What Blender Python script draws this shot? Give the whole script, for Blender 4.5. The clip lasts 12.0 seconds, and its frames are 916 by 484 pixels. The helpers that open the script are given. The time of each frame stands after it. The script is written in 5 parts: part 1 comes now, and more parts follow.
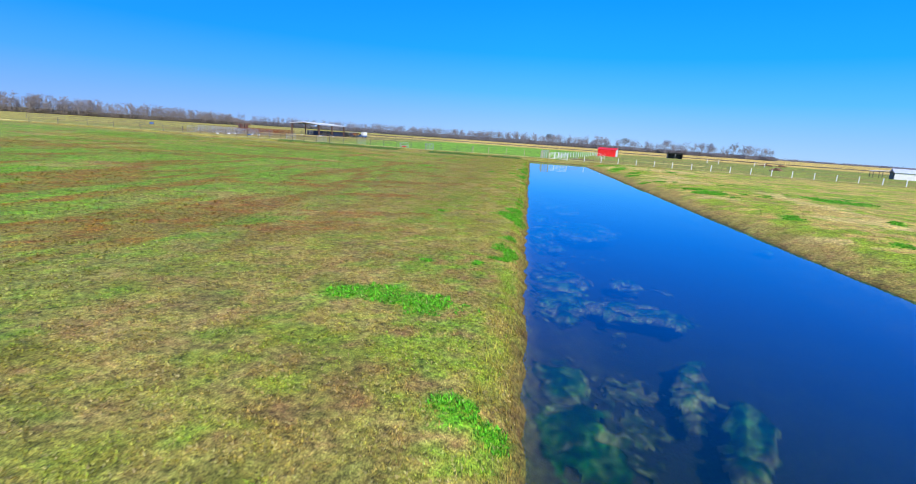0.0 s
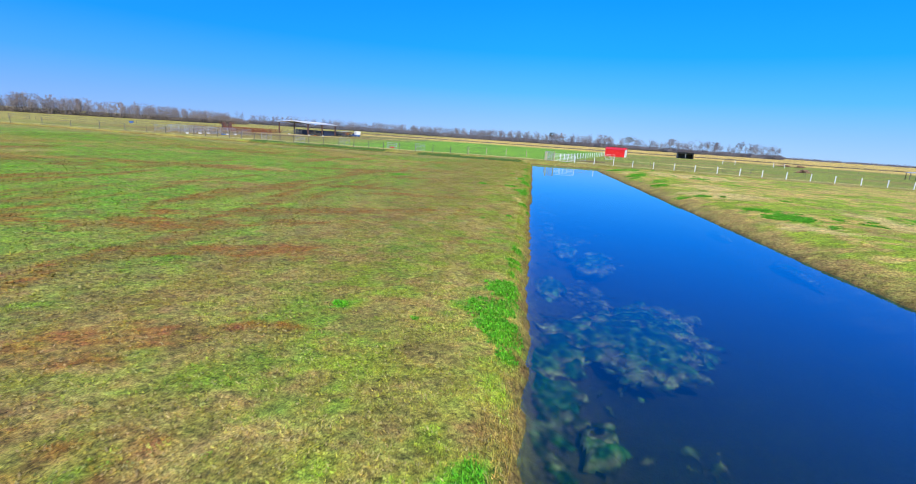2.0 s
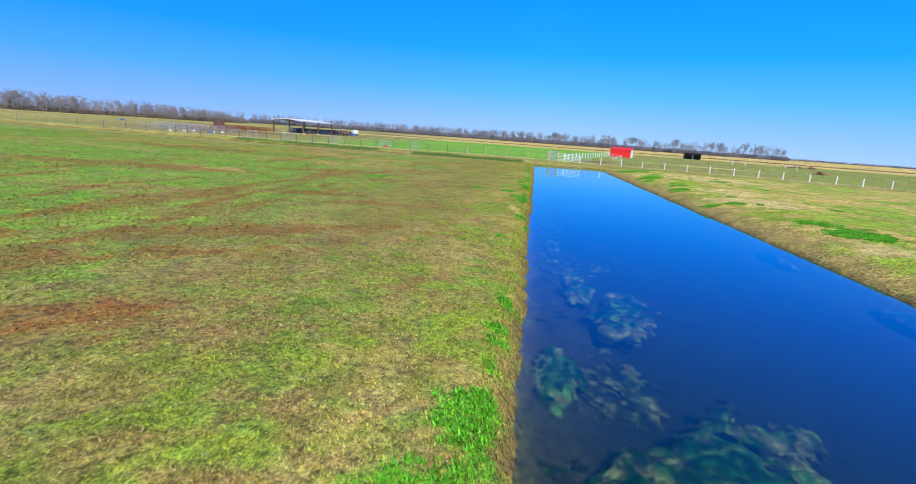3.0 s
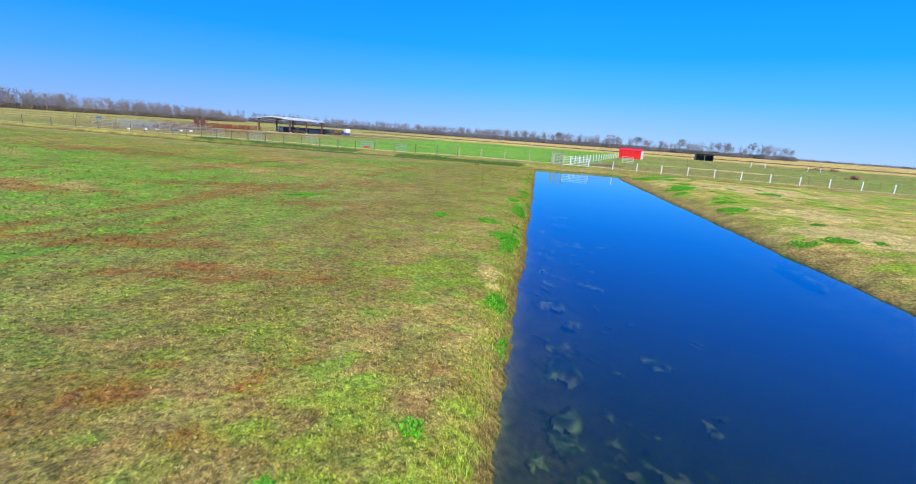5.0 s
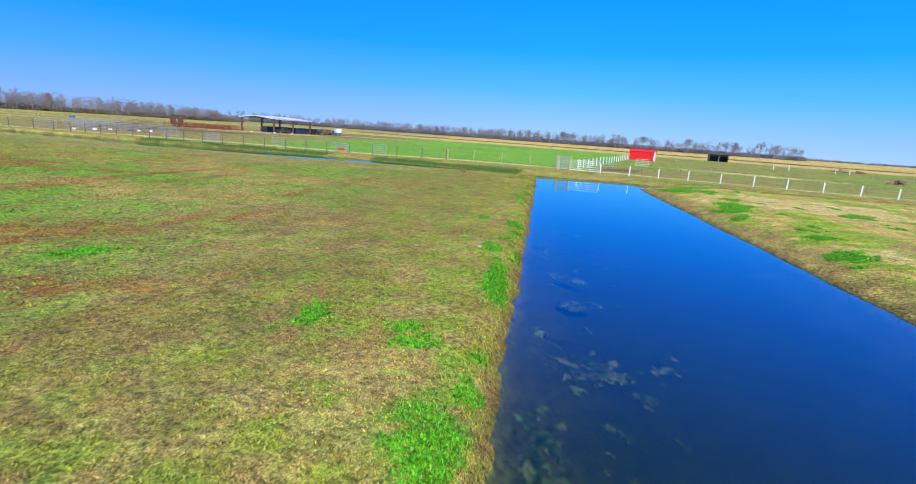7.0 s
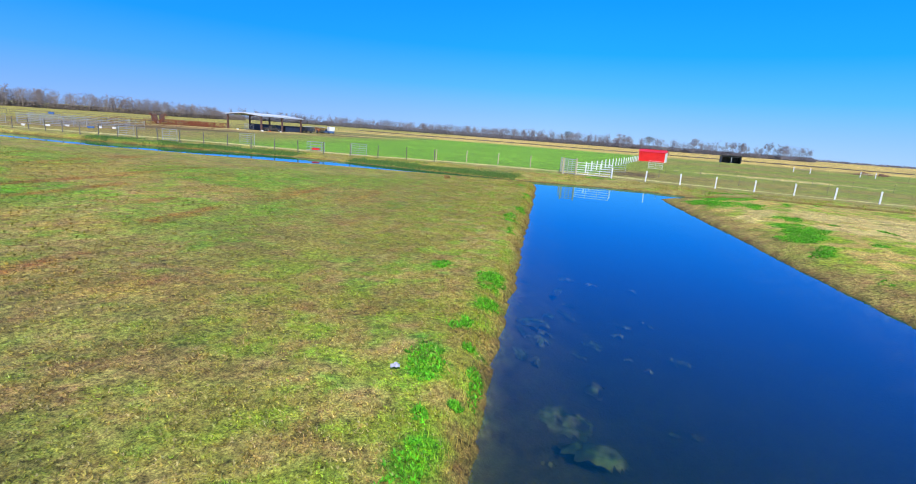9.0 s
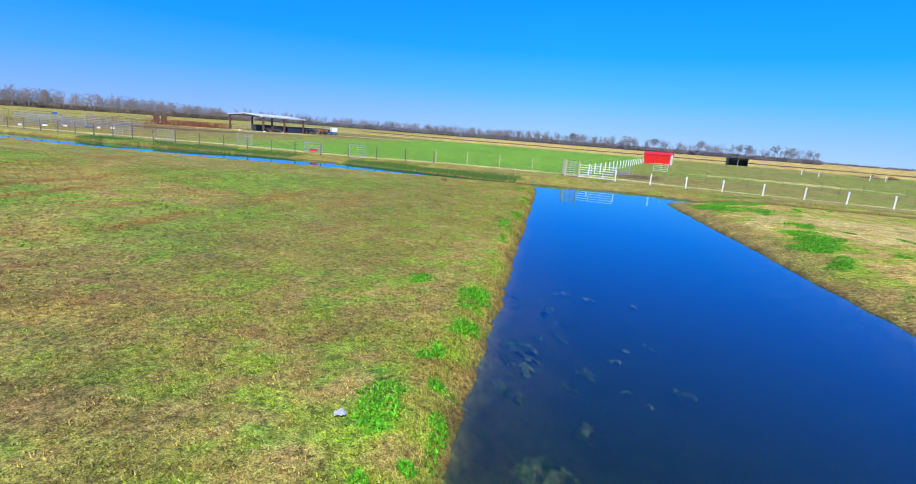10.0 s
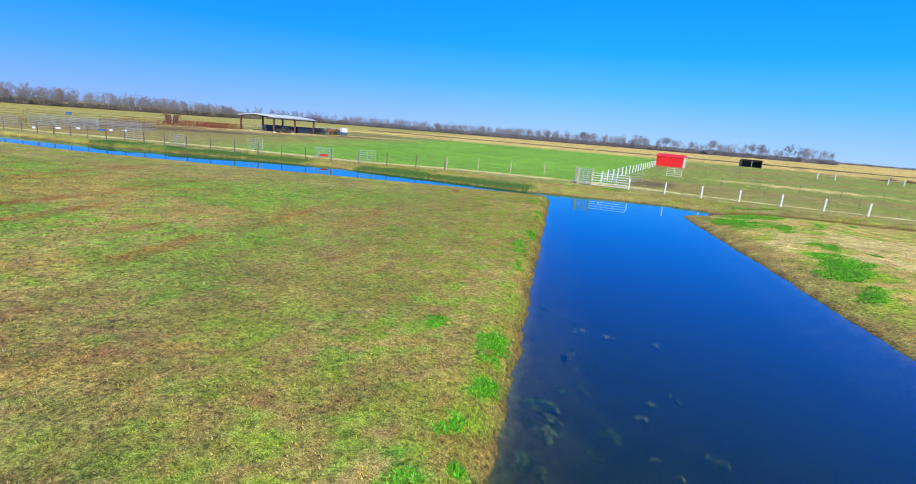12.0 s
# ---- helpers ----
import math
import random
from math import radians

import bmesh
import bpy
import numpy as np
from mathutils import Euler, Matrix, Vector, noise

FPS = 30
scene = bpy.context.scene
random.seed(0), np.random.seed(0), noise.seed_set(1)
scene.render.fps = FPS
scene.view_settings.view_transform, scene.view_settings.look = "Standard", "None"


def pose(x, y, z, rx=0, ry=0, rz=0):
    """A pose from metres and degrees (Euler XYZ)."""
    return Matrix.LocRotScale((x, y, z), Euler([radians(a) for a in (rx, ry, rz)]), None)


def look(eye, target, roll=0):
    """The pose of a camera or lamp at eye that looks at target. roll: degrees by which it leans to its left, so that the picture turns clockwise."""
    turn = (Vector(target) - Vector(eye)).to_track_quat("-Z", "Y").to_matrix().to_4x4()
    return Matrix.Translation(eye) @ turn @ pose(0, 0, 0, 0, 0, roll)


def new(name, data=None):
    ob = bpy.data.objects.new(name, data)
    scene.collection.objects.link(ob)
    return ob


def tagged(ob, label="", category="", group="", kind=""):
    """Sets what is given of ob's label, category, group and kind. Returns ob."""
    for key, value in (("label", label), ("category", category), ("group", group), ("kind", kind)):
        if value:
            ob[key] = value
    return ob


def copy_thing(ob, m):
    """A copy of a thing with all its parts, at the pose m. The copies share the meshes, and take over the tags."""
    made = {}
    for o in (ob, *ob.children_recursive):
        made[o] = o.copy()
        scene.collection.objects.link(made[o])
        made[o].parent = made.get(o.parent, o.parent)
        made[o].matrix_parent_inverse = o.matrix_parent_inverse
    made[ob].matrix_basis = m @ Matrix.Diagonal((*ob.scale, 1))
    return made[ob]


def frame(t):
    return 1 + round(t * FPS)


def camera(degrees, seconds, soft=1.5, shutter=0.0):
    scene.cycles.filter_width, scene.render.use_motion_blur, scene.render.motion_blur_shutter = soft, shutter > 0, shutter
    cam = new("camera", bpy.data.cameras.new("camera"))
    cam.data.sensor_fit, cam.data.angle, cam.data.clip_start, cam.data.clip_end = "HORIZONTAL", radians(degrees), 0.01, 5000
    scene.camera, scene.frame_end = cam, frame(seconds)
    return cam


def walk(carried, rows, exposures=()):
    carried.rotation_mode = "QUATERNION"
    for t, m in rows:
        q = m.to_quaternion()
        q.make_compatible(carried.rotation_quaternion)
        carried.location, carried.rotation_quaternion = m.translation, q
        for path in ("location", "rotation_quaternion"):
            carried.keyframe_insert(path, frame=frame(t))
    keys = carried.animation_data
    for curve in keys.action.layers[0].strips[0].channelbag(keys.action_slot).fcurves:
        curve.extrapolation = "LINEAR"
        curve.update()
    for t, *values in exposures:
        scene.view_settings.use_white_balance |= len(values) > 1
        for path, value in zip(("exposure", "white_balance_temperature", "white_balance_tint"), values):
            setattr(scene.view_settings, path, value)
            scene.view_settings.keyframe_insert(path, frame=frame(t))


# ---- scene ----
cam = camera(85.6, 12.0, soft=1.0, shutter=0.12)
PATH = [
    (0, (14.728, -112.845, 3.858), (14.089, -110.995, 3.445), 4.0),
    (0.5, (14.043, -109.653, 4.006), (13.401, -107.805, 3.593), 3.9),
    (1, (13.358, -106.604, 4.164), (12.715, -104.756, 3.748), 4.0),
    (1.5, (12.703, -103.6, 4.214), (12.056, -101.754, 3.796), 3.9),
    (2, (12.081, -100.342, 4.163), (11.433, -98.497, 3.745), 3.9),
    (2.5, (11.584, -97.186, 3.986), (10.93, -95.343, 3.567), 4.0),
    (3, (10.901, -93.997, 3.924), (10.244, -92.155, 3.505), 4.1),
    (4.8, (8.891, -83.081, 4.059), (8.217, -81.243, 3.645), 3.9),
    (5, (8.637, -81.843, 4.104), (7.968, -80.006, 3.682), 4.2),
    (5.5, (8.031, -78.599, 4.16), (7.357, -76.764, 3.737), 4.1),
    (6, (7.501, -75.542, 4.249), (6.818, -73.711, 3.826), 4.1),
    (6.5, (6.895, -72.403, 4.339), (6.21, -70.572, 3.917), 4.0),
    (7, (6.242, -69.24, 4.319), (5.558, -67.409, 3.895), 4.1),
    (7.5, (5.656, -66.481, 4.29), (4.968, -64.652, 3.865), 4.2),
    (9.5, (4.469, -58.754, 4.328), (3.764, -56.932, 3.9), 4.4),
    (10, (4.603, -58.332, 4.349), (3.888, -56.513, 3.925), 4.5),
    (10.5, (4.658, -58.119, 4.57), (3.945, -56.3, 4.143), 4.6),
    (11, (4.599, -58.025, 4.907), (3.892, -56.205, 4.477), 4.6),
    (11.5, (4.35, -57.929, 5.137), (3.636, -56.112, 4.704), 4.6),
    (12, (4.021, -57.703, 5.326), (3.275, -55.899, 4.891), 4.7),
]
walk(cam, [(t, look(eye, target, roll)) for t, eye, target, roll in PATH])

# ---- world, sun ----
SUN_EL, SUN_AZ = 42.0, 150.0   # elevation; azimuth from +y clockwise, degrees
SKY = 0.12
world = bpy.data.worlds.new("sky")
scene.world = world
world.use_nodes = True
wn = world.node_tree
nishita = wn.nodes.new("ShaderNodeTexSky")
nishita.sky_type, nishita.sun_disc = "NISHITA", False
nishita.sun_elevation, nishita.sun_rotation = radians(SUN_EL), radians(SUN_AZ)
nishita.air_density, nishita.dust_density, nishita.ozone_density = 1.0, 0.1, 6.0
coord = wn.nodes.new("ShaderNodeTexCoord")
split = wn.nodes.new("ShaderNodeSeparateXYZ")
wn.links.new(coord.outputs["Generated"], split.inputs[0])
ramp = wn.nodes.new("ShaderNodeValToRGB")
for at, colour in ((0.0, (0.40, 0.66, 1.05)), (0.04, (0.27, 0.59, 1.10)), (0.09, (0.10, 0.53, 1.15)), (0.16, (0.01, 0.42, 1.20)), (0.26, (0.0, 0.33, 1.15)), (0.5, (0.0, 0.24, 1.0)), (1.0, (0.0, 0.13, 0.78))):
    e = ramp.color_ramp.elements[0] if at == 0 else (ramp.color_ramp.elements[-1] if at == 1.0 else ramp.color_ramp.elements.new(at))
    e.position, e.color = at, (*colour, 1)
wn.links.new(split.outputs["Z"], ramp.inputs[0])
lift = wn.nodes.new("ShaderNodeVectorMath")
lift.operation = "SCALE"
lift.inputs["Scale"].default_value = 1.0 / SKY
wn.links.new(ramp.outputs[0], lift.inputs[0])
blend = wn.nodes.new("ShaderNodeMixRGB")
blend.inputs[0].default_value = 0.97
wn.links.new(nishita.outputs[0], blend.inputs[1])
wn.links.new(lift.outputs[0], blend.inputs[2])
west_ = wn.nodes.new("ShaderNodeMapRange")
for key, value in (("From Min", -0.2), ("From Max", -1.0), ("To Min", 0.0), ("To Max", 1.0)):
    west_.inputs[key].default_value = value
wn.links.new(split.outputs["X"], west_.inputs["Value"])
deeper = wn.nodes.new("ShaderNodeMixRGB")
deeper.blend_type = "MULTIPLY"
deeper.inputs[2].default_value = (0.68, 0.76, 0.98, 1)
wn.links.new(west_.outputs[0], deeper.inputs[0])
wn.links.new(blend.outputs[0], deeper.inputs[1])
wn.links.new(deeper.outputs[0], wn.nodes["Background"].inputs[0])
wn.nodes["Background"].inputs[1].default_value = SKY
sun = new("sun", bpy.data.lights.new("sun", "SUN"))
sun.data.energy, sun.data.angle, sun.data.color = 5.0, radians(0.5), (1.0, 0.92, 0.78)
el, az = radians(SUN_EL), radians(SUN_AZ)
sun.matrix_world = look((0, 0, 60), Vector((0, 0, 60)) - Vector((math.sin(az) * math.cos(el), math.cos(az) * math.cos(el), math.sin(el))))

# ---- noise on arrays ----
def lattice(ix, iy, seed):
    n = (ix.astype(np.int64) * 374761393 + iy.astype(np.int64) * 668265263 + seed * 974711) & 0xFFFFFFFF
    n = ((n ^ (n >> 13)) * 1274126177) & 0xFFFFFFFF
    n = ((n ^ (n >> 16)) * 2246822519) & 0xFFFFFFFF
    return ((n ^ (n >> 15)) & 0xFFFF) / 65535.0


def vnoise(x, y, seed=0):
    """Value noise, 0 to 1."""
    x0, y0 = np.floor(x), np.floor(y)
    u, v = x - x0, y - y0
    u, v = u * u * (3 - 2 * u), v * v * (3 - 2 * v)
    a, b = lattice(x0, y0, seed), lattice(x0 + 1, y0, seed)
    c, d = lattice(x0, y0 + 1, seed), lattice(x0 + 1, y0 + 1, seed)
    return (a * (1 - u) + b * u) * (1 - v) + (c * (1 - u) + d * u) * v


def fbm(x, y, scale, seed=0, octaves=4):
    x, y = np.asarray(x, float) / scale, np.asarray(y, float) / scale
    total, gain, norm = 0, 1.0, 0
    for k in range(octaves):
        total = total + gain * vnoise(x + 17.3 * k, y - 9.1 * k, seed + k)
        norm += gain
        gain *= 0.55
        x, y = (x * 0.8 - y * 0.6) * 2.0, (x * 0.6 + y * 0.8) * 2.0
    return total / norm


def step(a, b, v):
    t = np.clip((v - a) / (b - a), 0, 1)
    return t * t * (3 - 2 * t)


# ---- the lie of the land ----
def shore_left(y):
    return 13.91 - 0.2074 * (y + 108.0)


def shore_right(y):
    return 22.9 - 0.2145 * (y + 94.8)


def canal_near(x):
    return np.interp(x, [-300, -68, -50, -37, -25, -14, -5.6, 8], [-64, -28.0, -26.3, -22.8, -19.4, -16.2, -14.2, -12.8])


def canal_far(x):
    return np.interp(x, [-300, -76, -60, -50, -43, -38, -30, -20, -9, -3.4, 2, 7, 12], [-56, -19.8, -17.3, -14.3, -12.0, -10.5, -9.3, -9.2, -9.4, -8.0, -6.6, -7.0, -9])


def wet(x, y):
    """Metres inside the water's edge (negative: on land)."""
    wob = 0.30 * (fbm(x, y, 5.0, 5) - 0.5) + 0.22 * (fbm(x, y, 0.8, 9, 3) - 0.5)
    pond = np.minimum(np.minimum(x - shore_left(y), shore_right(y) - x) * 0.979, canal_far(x) - y)
    canal = np.minimum(np.minimum(y - canal_near(x), canal_far(x) - y), 7.5 - x)
    return np.maximum(pond, canal) + wob


def ditch(x, y):
    """Depth of the dry ditch that carries the canal on beside the fence."""
    mid = -8.9 + 0.12 * (x - 8)
    return 0.55 * step(5.5, 10, x) * np.exp(-((y - mid) / 0.9) ** 2)


def land(x, y):
    d = wet(x, y)
    right = step(-2, 2, x - (shore_left(y) + shore_right(y)) / 2) * step(-9, -14, y)
    beyond = step(-14, -9, y - 0 * x) * 1.0
    high = 0.48 + 0.30 * right * (0.5 + fbm(x, y, 7, 31, 3)) + 0.12 * beyond
    width = 0.32 + 1.3 * right + 2.6 * beyond
    out = np.maximum(-d, 0)
    z = high * (1 - np.exp(-out / width)) + 0.02
    z = z + step(0.6, 3, out) * (0.10 * (fbm(x, y, 6, 3) - 0.5) + 0.05 * (fbm(x, y, 0.9, 4, 3) - 0.5))
    z = z + 0.55 * step(60, 240, np.hypot(x, y))* (fbm(x, y, 90, 6, 2) - 0.35)
    z = z - ditch(x, y)
    bed = -0.80 * (1 - np.exp(-np.maximum(d, 0) / 1.6)) - 0.02 + 0.12 * (fbm(x, y, 1.2, 8) - 0.5) * step(0.2, 1.5, d)
    return np.where(d > 0, np.minimum(bed, -0.01), np.maximum(z, 0.03))


# patches of growth: x, y, half length, half width, turn in degrees
CLOVER_A = [(13.5, -107.7, 0.42, 0.25, 106), (13.0, -107.3, 0.28, 0.38, 109), (11.1, -104.0, 0.63, 1.02, 113), (9.6, -103.9, 0.59, 0.68, 121), (9.7, -100.7, 0.21, 0.19, 128), (10.9, -100.1, 0.19, 0.17, 116),
    (11.3, -99.1, 0.16, 0.28, 109), (11.0, -97.6, 0.58, 0.31, 108), (10.8, -95.7, 0.37, 0.18, 105), (10.3, -92.2, 0.28, 0.17, 107), (6.5, -91.7, 0.20, 0.13, 132), (8.2, -91.7, 0.16, 0.14, 122),
    (9.9, -91.2, 0.85, 0.41, 108), (9.5, -90.5, 2.35, 0.53, 105), (9.1, -88.6, 0.90, 0.40, 104), (9.4, -88.5, 1.13, 0.25, 106), (9.2, -88.1, 0.33, 0.25, 110), (9.1, -87.0, 0.32, 0.13, 108)]
CLOVER_B = [(8.9, -85.9, 0.28, 0.26, 107), (8.7, -85.2, 0.24, 0.22, 107), (8.4, -83.6, 0.47, 0.16, 106), (5.5, -78.4, 0.14, 0.08, 127), (6.4, -76.8, 0.18, 0.16, 113), (6.6, -73.3, 0.51, 0.12, 105),
    (6.6, -73.1, 0.28, 0.11, 108), (5.8, -71.3, 0.46, 0.20, 106), (5.8, -70.9, 0.26, 0.19, 108), (5.5, -67.2, 0.10, 0.10, 109), (4.7, -66.0, 0.75, 0.25, 111),
    (4.4, -65.0, 1.74, 0.23, 106), (4.4, -64.3, 0.76, 0.26, 109), (4.0, -64.2, 1.66, 0.46, 105), (4.0, -62.4, 0.47, 0.29, 108), (0.3, -61.7, 0.34, 0.43, 137), (2.6, -61.4, 0.35, 0.46, 122)]
CLOVER_C = [(0.0, -61.2, 0.50, 0.44, 122), (3.8, -61.2, 0.13, 0.14, 112), (2.3, -60.9, 0.35, 0.34, 113), (-0.0, -60.8, 0.62, 0.37, 115), (-7.9, -60.6, 0.68, 1.04, 141), (2.9, -57.2, 1.04, 0.32, 108),
    (2.9, -57.0, 1.46, 0.27, 106), (2.8, -56.9, 1.45, 0.33, 104), (2.5, -55.9, 3.07, 0.27, 104), (2.0, -54.2, 0.19, 0.12, 120), (2.3, -53.6, 0.11, 0.11, 115), (2.4, -52.9, 0.44, 0.13, 105),
    (2.2, -52.4, 0.20, 0.14, 112), (1.8, -51.6, 0.16, 0.12, 113), (1.2, -50.9, 0.29, 0.18, 115), (1.3, -50.5, 0.29, 0.12, 113), (1.2, -49.1, 0.42, 0.20, 111), (1.4, -48.9, 0.47, 0.17, 109)]
CLOVER_D = [(0.7, -47.3, 0.72, 0.37, 110), (0.9, -47.1, 0.78, 0.25, 109), (-0.9, -47.0, 0.34, 0.27, 116), (-0.8, -46.8, 0.56, 0.29, 115), (-2.2, -32.7, 2.29, 0.31, 105)]
TUFT_A = [(23.3, -80.6, 1.69, 0.90, 76), (22.1, -69.6, 1.41, 0.86, 70), (20.9, -66.6, 2.03, 2.09, 74), (20.7, -65.4, 2.97, 2.42, 83), (19.6, -62.9, 1.83, 1.49, 78), (30.6, -62.2, 4.93, 5.27, 73),
    (15.6, -55.8, 1.38, 1.10, 73), (17.2, -55.1, 1.13, 1.13, 70), (14.1, -45.0, 1.56, 1.00, 70), (14.3, -45.0, 2.02, 1.33, 80), (14.5, -41.2, 1.08, 1.24, 72), (12.1, -39.5, 1.25, 0.69, 71),
    (11.5, -35.3, 1.08, 0.70, 75), (11.8, -34.7, 1.73, 0.64, 73), (14.3, -32.7, 0.93, 0.65, 71), (11.5, -31.6, 2.23, 1.24, 76), (11.8, -31.1, 2.88, 1.97, 81), (12.0, -28.9, 2.24, 2.18, 77)]
TUFT_B = [(19.8, -28.4, 2.94, 1.63, 78), (12.4, -25.1, 1.85, 1.20, 77), (10.5, -18.6, 2.70, 3.26, 82), (8.4, -17.4, 2.18, 2.79, 85), (8.4, -17.2, 1.98, 1.95, 85), (9.8, -13.2, 3.29, 3.55, 86)]
SAND_A = [(22.6, -87.3, 1.31, 1.65, 74), (27.2, -79.0, 2.28, 2.69, 71), (20.8, -70.1, 2.11, 2.14, 72), (18.9, -52.7, 3.85, 5.49, 81), (18.8, -45.2, 3.69, 3.57, 73), (13.9, -28.1, 2.13, 2.04, 74),
    (17.7, -28.0, 3.40, 4.32, 74), (10.4, -25.5, 1.92, 1.23, 81), (19.2, -24.2, 5.36, 8.36, 79), (11.1, -22.9, 2.99, 1.63, 80), (15.4, -22.0, 3.35, 2.85, 74)]
BALD_A = [(5.1, -69.4, 1.13, 0.19, 110), (4.9, -69.1, 1.01, 0.17, 107)]
STRAW_A = [(13.6, -108.4, 0.13, 0.20, 107), (12.6, -104.0, 0.96, 0.26, 106), (11.0, -99.5, 0.22, 0.10, 113), (10.5, -97.8, 0.51, 0.33, 111), (9.6, -92.9, 0.93, 0.44, 107), (9.6, -91.9, 0.53, 0.19, 113),
    (5.2, -72.9, 0.46, 0.20, 118), (4.6, -67.5, 0.20, 0.25, 117), (3.8, -66.9, 0.29, 0.32, 121), (0.7, -49.1, 0.19, 0.24, 113)]
CLOVER = [(px_, py_, min(0.9 * a_, 1.1), b_, t_) for px_, py_, a_, b_, t_ in CLOVER_A + CLOVER_B + CLOVER_C + CLOVER_D]
CLOVER += [(px_, py_, 0.6 * a_, 0.6 * b_, t_) for px_, py_, a_, b_, t_ in TUFT_A + TUFT_B]
CLOVER += [(-1.0, -1.9, 1.7, 0.5, 10), (10.5, -5.4, 1.3, 0.5, 10), (13.4, -3.6, 1.2, 0.5, 10), (11.9, -7.6, 1.4, 0.4, 10), (-1.8, -36.5, 1.2, 0.3, 102)]
BARE = BALD_A + [(px_, py_, 0.8 * a_, 0.8 * b_, t_) for px_, py_, a_, b_, t_ in SAND_A]
BARE += [(27.0, -68.0, 9.0, 1.0, 98), (26.0, 40.0, 14.0, 4.0, 0), (-112.0, 56.0, 24.0, 10.0, 60), (-95.0, 100.0, 14.0, 5.0, 60)]
# trampled dark mud by the gate and round the yard
MUD = [(-107.0, 57.0, 34.0, 5.0, 55), (-98.0, 78.0, 16.0, 4.0, 40), (2.0, 12.0, 2.6, 6.0, 5), (-104.0, 20.0, 22.0, 9.0, 60), (-118.0, 48.0, 20.0, 7.0, 60)]
# bare brown earth of the stock yard
DIRT = [(-110.0, 32.0, 34.0, 14.0, 62), (-96.0, 12.0, 20.0, 7.0, 60), (-100.0, 74.0, 26.0, 6.0, 50), (-92.0, -4.0, 16.0, 8.0, 60)]
RUST = [(-0.9, -73.2, 2.4, 0.9, 30), (-4.6, -72.0, 3.0, 0.9, 30), (-5.2, -62.8, 2.4, 0.7, 30), (-3.4, -88.0, 6.0, 1.1, 40), (1.2, -89.6, 3.0, 0.8, 40), (4.1, -98.9, 3.4, 1.0, 40), (-1.1, -82.1, 7.0, 1.2, 45),
    (-37.0, -50.0, 12.0, 3.0, 10), (-22.0, -70.0, 9.0, 2.0, 20), (-40.0, -80.0, 14.0, 3.5, 15), (4.5, -95.0, 2.6, 0.8, 40), (-12.0, -60.0, 5.0, 1.3, 30)]

ORANGE = [(-40, -42, 26, 5, 8), (-22, -52, 9, 2.0, 20), (-55, -62, 14, 4, 10), (-34, -76, 9, 2.2, 20), (-16, -40, 6, 1.6, 30), (-60, -90, 16, 5, 15), (-5.8, -52.6, 3.0, 0.9, 30)]
tufts = random.Random(5)
for k in range(7):
    y = tufts.uniform(-110, -18)
    CLOVER.append((shore_left(y) - tufts.uniform(0.45, 1.3), y, tufts.uniform(0.25, 0.75), tufts.uniform(0.18, 0.34), 102 + tufts.uniform(-12, 12)))
for k in range(30):
    y = tufts.uniform(-95, -12)
    CLOVER.append((shore_right(y) + tufts.uniform(1.2, 12), y, tufts.uniform(0.3, 1.0), tufts.uniform(0.2, 0.45), 90 + tufts.uniform(-40, 40)))


def spots(patches, x, y, ragged=0.95, seed=40):
    total = np.zeros_like(x, dtype=float)
    for cx, cy, a, b, turn in patches:
        near = (abs(x - cx) < 2.2 * max(a, b)) & (abs(y - cy) < 2.2 * max(a, b))
        if not near.any():
            continue
        px, py = x[near] - cx, y[near] - cy
        c, s = math.cos(radians(turn)), math.sin(radians(turn))
        r = np.sqrt(((px * c + py * s) / a) ** 2 + ((-px * s + py * c) / b) ** 2)
        r = r + ragged * 3 * (fbm(x[near], y[near], 0.55 + 0.2 * b, seed) - 0.5) + ragged * (fbm(x[near], y[near], 0.12 + 0.05 * b, seed + 3, 2) - 0.5)
        total[near] = np.maximum(total[near], step(1.05, 0.70, r))
    return total


def mixed(base, colour, amount):
    return base * (1 - amount[:, None]) + np.array(colour)[None, :] * amount[:, None]


